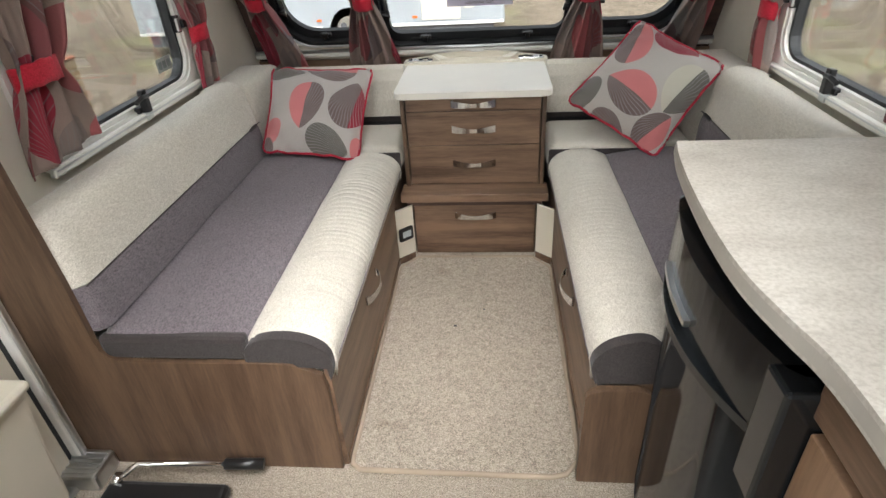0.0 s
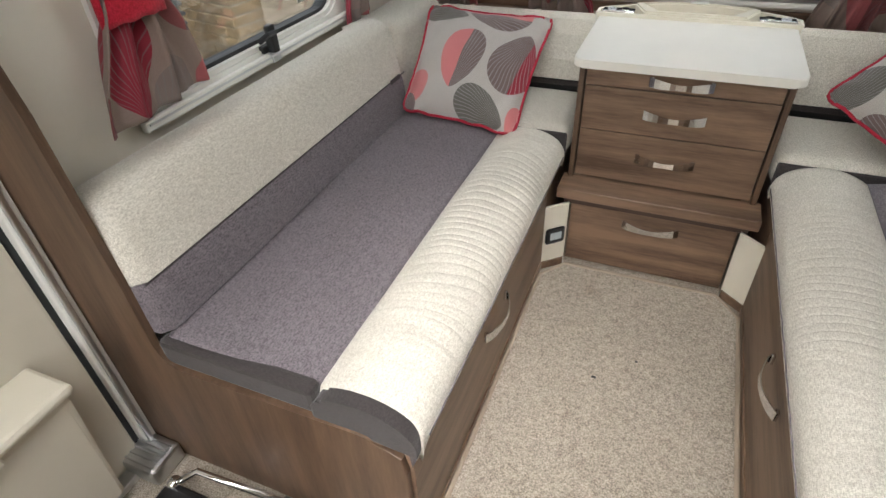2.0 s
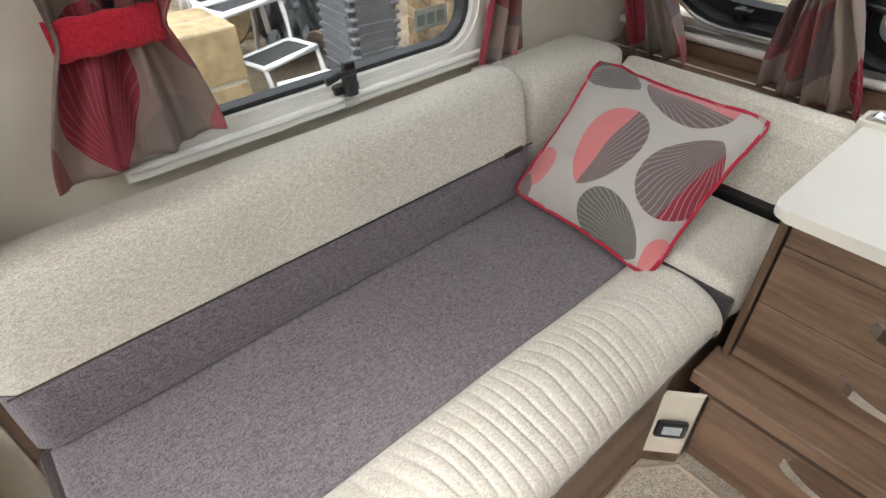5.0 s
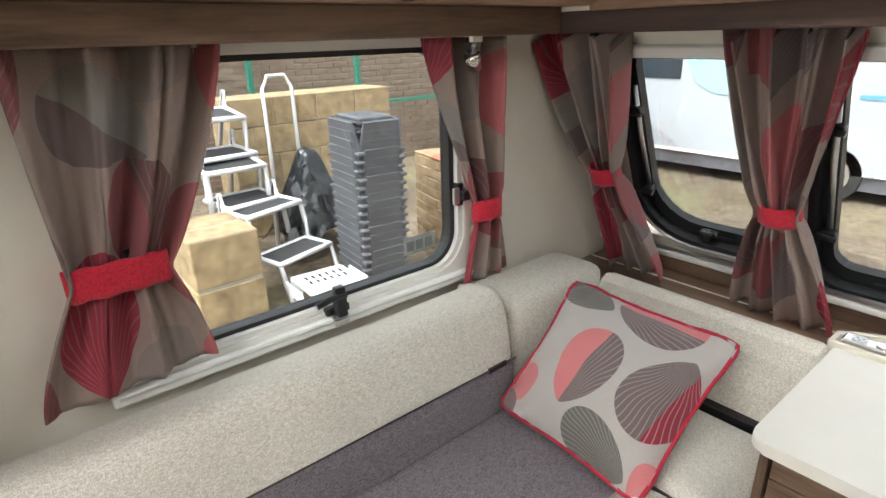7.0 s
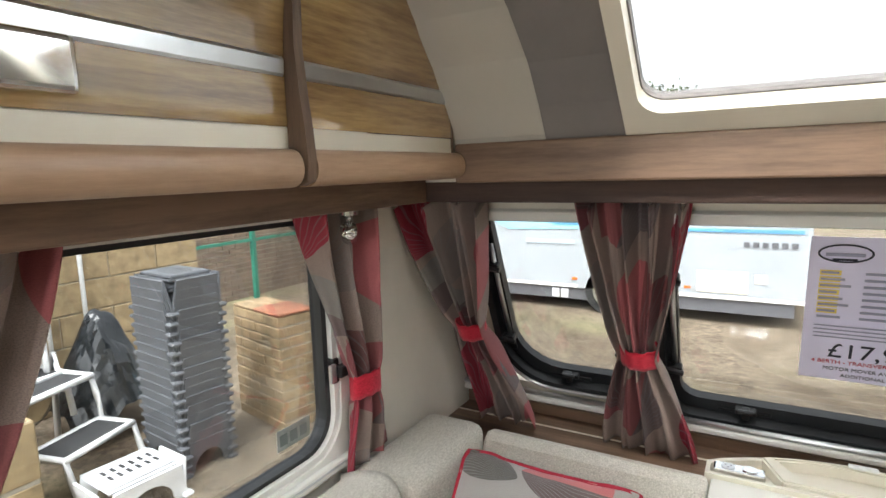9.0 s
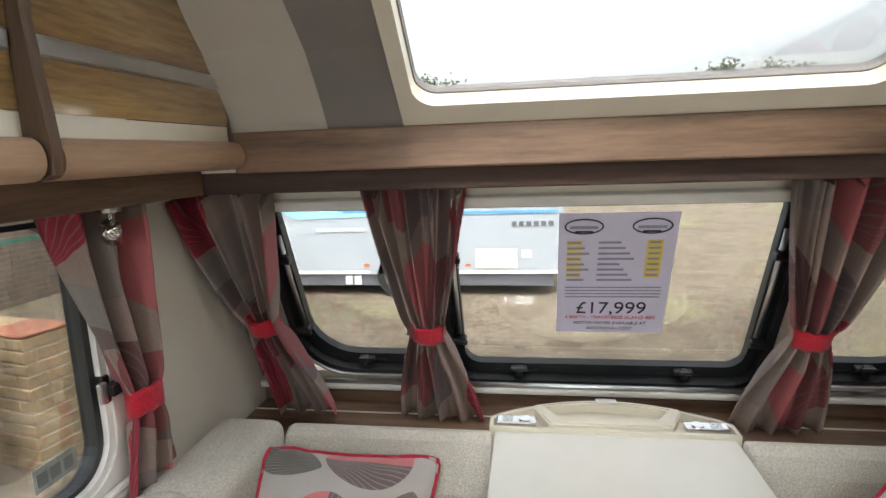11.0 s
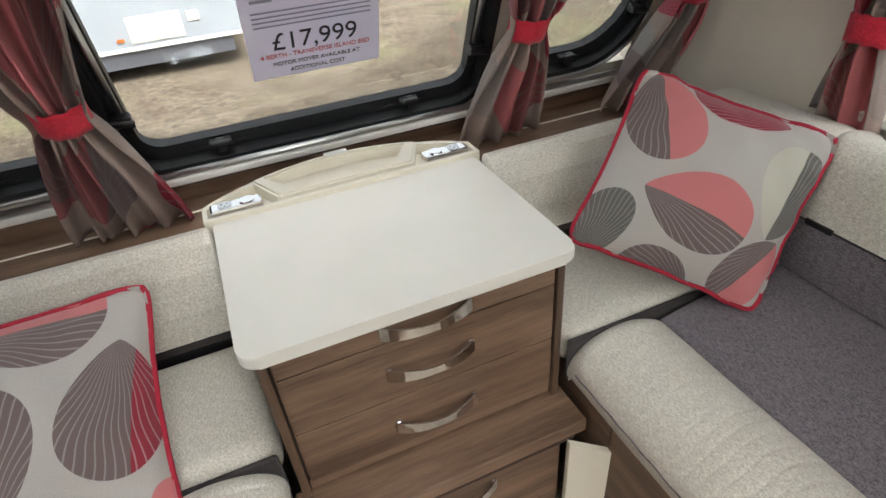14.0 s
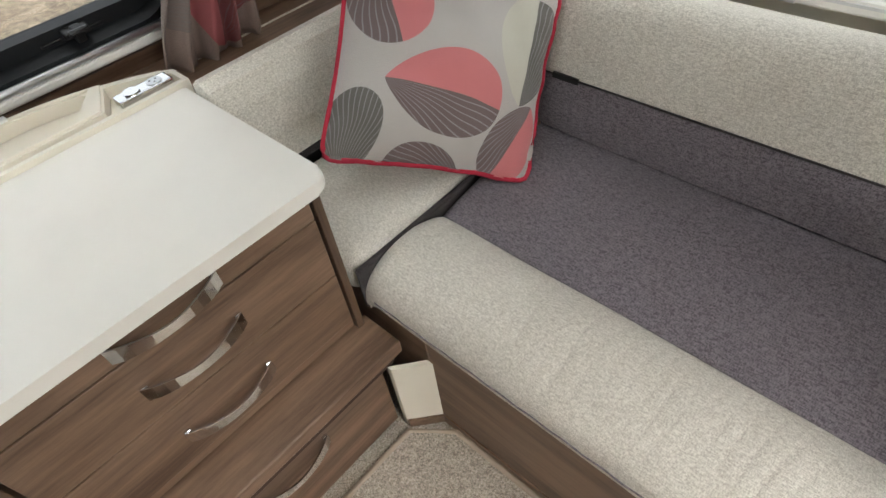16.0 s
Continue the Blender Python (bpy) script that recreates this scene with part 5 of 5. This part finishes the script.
def folding_steps(m):
    s = thing("folding_steps", "white steel folding double step with black treads", "step", m, "stacked folding steps")
    for z, y in ((0.28, 0.0), (0.58, 0.28)):
        part("tread_frame", tube([(-0.25, y, z), (0.25, y, z), (0.25, y + 0.27, z), (-0.25, y + 0.27, z)], 0.021, seg=6, closed=True), STEEL, s, smooth=True)
        part("tread", box(-0.225, 0.225, y + 0.015, y + 0.255, z - 0.008, z + 0.010, 0.004), TREAD, s, "black ribbed tread")
    for x in (-0.25, 0.25):
        part("leg", tube([(x, -0.08, 0.0), (x, -0.03, 0.16), (x, 0.0, 0.28), (x, 0.24, 0.29), (x, 0.26, 0.46), (x, 0.29, 0.58), (x, 0.54, 0.59), (x, 0.57, 0.72), (x, 0.62, 0.0)], 0.020, seg=6), STEEL, s, smooth=True)
    return s


st0 = folding_steps(pose(-3.62, 2.84, GROUND, 0, 0, 107))
for dx, dy, dzz, tilt, rz in ((-0.50, -0.16, 0.32, 6, 108), (-0.62, -0.24, 0.58, 12, 103)):
    copy_thing(st0, pose(-3.62 + dx, 2.84 + dy, GROUND + dzz, tilt, 3, rz))
hand_rail = thing("step_handrail", "white steel tube handrail leaning by the steps", "handrail", pose(-4.95, 3.22, GROUND))
part("tube", tube([(0, 0, 0), (0, 0, 1.35), (0, 0.06, 1.46), (0, 0.22, 1.46), (0, 0.28, 1.35), (0, 0.28, 0)], 0.018), STEEL, hand_rail, smooth=True)


def step_stool(m, material, label, group, h=0.24):
    """A plastic step stool: perforated top, splayed sides cut out in arches."""
    s = thing("step_stool", label, "stool", m, group)
    part("top", box(-0.18, 0.18, -0.13, 0.13, h - 0.03, h, 0.012), material, s)
    for sy in (-1, 1):
        o = [(-0.225, 0), (-0.185, h - 0.02), (0.185, h - 0.02), (0.225, 0), (0.165, 0)] + [(0.12 * math.cos(radians(a)) * 1.2, 0.02 + (h - 0.10) * math.sin(radians(a))) for a in range(0, 181, 20)] + [(-0.165, 0)]
        bmx = prism(o, "y", -0.008, 0.008)
        q = part("side", bmx, material, s)
        q.matrix_local = pose(0, sy * 0.15, 0, sy * -9)
        o2 = [(-0.16, 0), (-0.13, h - 0.02), (0.13, h - 0.02), (0.16, 0), (0.11, 0)] + [(0.10 * math.cos(radians(a)), 0.02 + (h - 0.12) * math.sin(radians(a))) for a in range(0, 181, 20)] + [(-0.11, 0)]
        q = part("side", prism(o2, "y", -0.008, 0.008), material, s)
        q.matrix_local = pose(sy * 0.205, 0, 0, 0, 0, 90) @ pose(0, 0, 0, sy * 9)
    for i in range(6):
        for j in range(2):
            part("slot", box(-0.14 + i * 0.05, -0.12 + i * 0.05, -0.07 + j * 0.08, -0.01 + j * 0.08, h, h + 0.001), TREAD if material is not DARKPLASTIC else BLACK, s)
    for fx in (-1, 1):
        for fy in (-1, 1):
            part("foot", box(*sorted((fx * 0.185, fx * 0.248)), *sorted((fy * 0.125, fy * 0.188)), 0.0, 0.026, 0.008, seg=1), material, s)
    part("lip", tube([(-0.185, -0.14, h - 0.03), (0.185, -0.14, h - 0.03), (0.185, 0.14, h - 0.03), (-0.185, 0.14, h - 0.03)], 0.010, seg=6, closed=True), material, s)
    return s


step_stool(pose(-3.24, 2.79, GROUND, 0, 0, 86), WHITEPLASTIC, "white plastic step stool on the ground", "step stools")
ds = step_stool(pose(-3.43, 3.29, GROUND, 0, 0, -6), DARKPLASTIC, "dark grey plastic step stool in a tall stack", "stacked step stools")
for k in range(1, 18):
    copy_thing(ds, pose(-3.43 + 0.004 * (k % 3), 3.29, GROUND + k * 0.060, 0, 0, -6 + (k * 7 % 5 - 2) * 0.6))
bag = thing("black_sheet", "crumpled black plastic sheet behind the steps", "plastic sheet", pose(-4.4, 3.3, GROUND))
part("sheet", sheet(lambda s, t: ((s - 0.5) * 0.7, (t - 0.5) * 0.7, 0.9 * math.exp(-5 * ((s - .5) ** 2 + (t - .5) ** 2)) + 0.06 * noise.noise(Vector((s * 8, t * 8, 1)))), 24, 24), FRIDGE_BLACK, bag)
tag = thing("window_sticker", "pale grey printed sticker on the side window glass", "sticker", Matrix.Translation((-HALF - 0.026, 0, 0)) @ ALONG)
part("film", box(1.945, 2.045, 0.0, 0.001, 0.815, 0.862), plain("worn_sign_board", (0.36, 0.38, 0.36), 0.6, vary=0.3, size=30), tag)
for k in range(3):
    part("print_bar", box(1.952 + k * 0.03, 1.974 + k * 0.03, -0.0015, -0.0005, 0.825, 0.850), plain("faded_print", (0.20, 0.23, 0.22), 0.7), tag)


# ---- trees on the skyline ----
LEAF = plain("tree_foliage", (0.065, 0.085, 0.04), 0.9, vary=0.4, size=1.5)
BARK = plain("tree_bark", (0.09, 0.065, 0.045), 0.95, vary=0.3)


def tree(x, y, h, seed):
    rng = random.Random(seed)
    t = thing("tree", "broadleaf tree with an uneven dark green crown", "tree", pose(x, y, GROUND), "trees on the skyline")
    bm = tube([(0, 0, 0), (0.1, 0, h * 0.3), (0, 0.15, h * 0.6)], h * 0.022)
    for k in range(6):
        a = rng.random() * 6.3
        tube([(0, 0.05, h * (0.3 + 0.04 * k)), (math.cos(a) * h * 0.14, math.sin(a) * h * 0.14, h * (0.5 + 0.05 * k))], h * 0.008, bm, 5)
    part("trunk", bm, BARK, t)
    verts, faces = [], []
    for c in range(26):
        a, rr = rng.random() * 6.3, rng.random() ** 0.5 * h * 0.27
        c0 = Vector((math.cos(a) * rr, math.sin(a) * rr, h * rng.uniform(0.42, 0.95)))
        cr = h * rng.uniform(0.06, 0.13)
        for q in range(70):
            d = Vector((rng.gauss(0, 1), rng.gauss(0, 1), rng.gauss(0, 0.8)))
            p = c0 + d * cr * 0.62
            e1 = Vector((rng.gauss(0, 1), rng.gauss(0, 1), rng.gauss(0, 1))).normalized() * h * 0.022
            e2 = e1.cross(Vector((rng.gauss(0, 1), rng.gauss(0, 1), rng.gauss(0, 1)))).normalized() * h * 0.016
            i = len(verts)
            verts += [p - e1, p + e2, p + e1, p - e2]
            faces.append((i, i + 1, i + 2, i + 3))
    me = bpy.data.meshes.new("crown")
    me.from_pydata([tuple(v) for v in verts], [], faces)
    me.materials.append(LEAF)
    ob = new("crown", me)
    ob.parent = t
    return t


t0 = tree(-30, 92, 12.0, 1)
rng = random.Random(4)
for k in range(30):
    a = radians(-75 + 150 * k / 29 + rng.uniform(-2, 2))
    dist = rng.uniform(80, 120)
    c = copy_thing(t0, pose(dist * math.sin(a), dist * math.cos(a), GROUND - 1, 0, 0, rng.uniform(0, 360)))
    f = rng.uniform(0.75, 1.25)
    c.scale = (f, f, f * rng.uniform(0.8, 1.1))
for x, y, a in ((-8, 98, 40), (-15, 104, 160), (27, -4, 20), (31, 5, 130), (26, 12, 250)):
    copy_thing(t0, pose(x, y, GROUND, 0, 0, a))
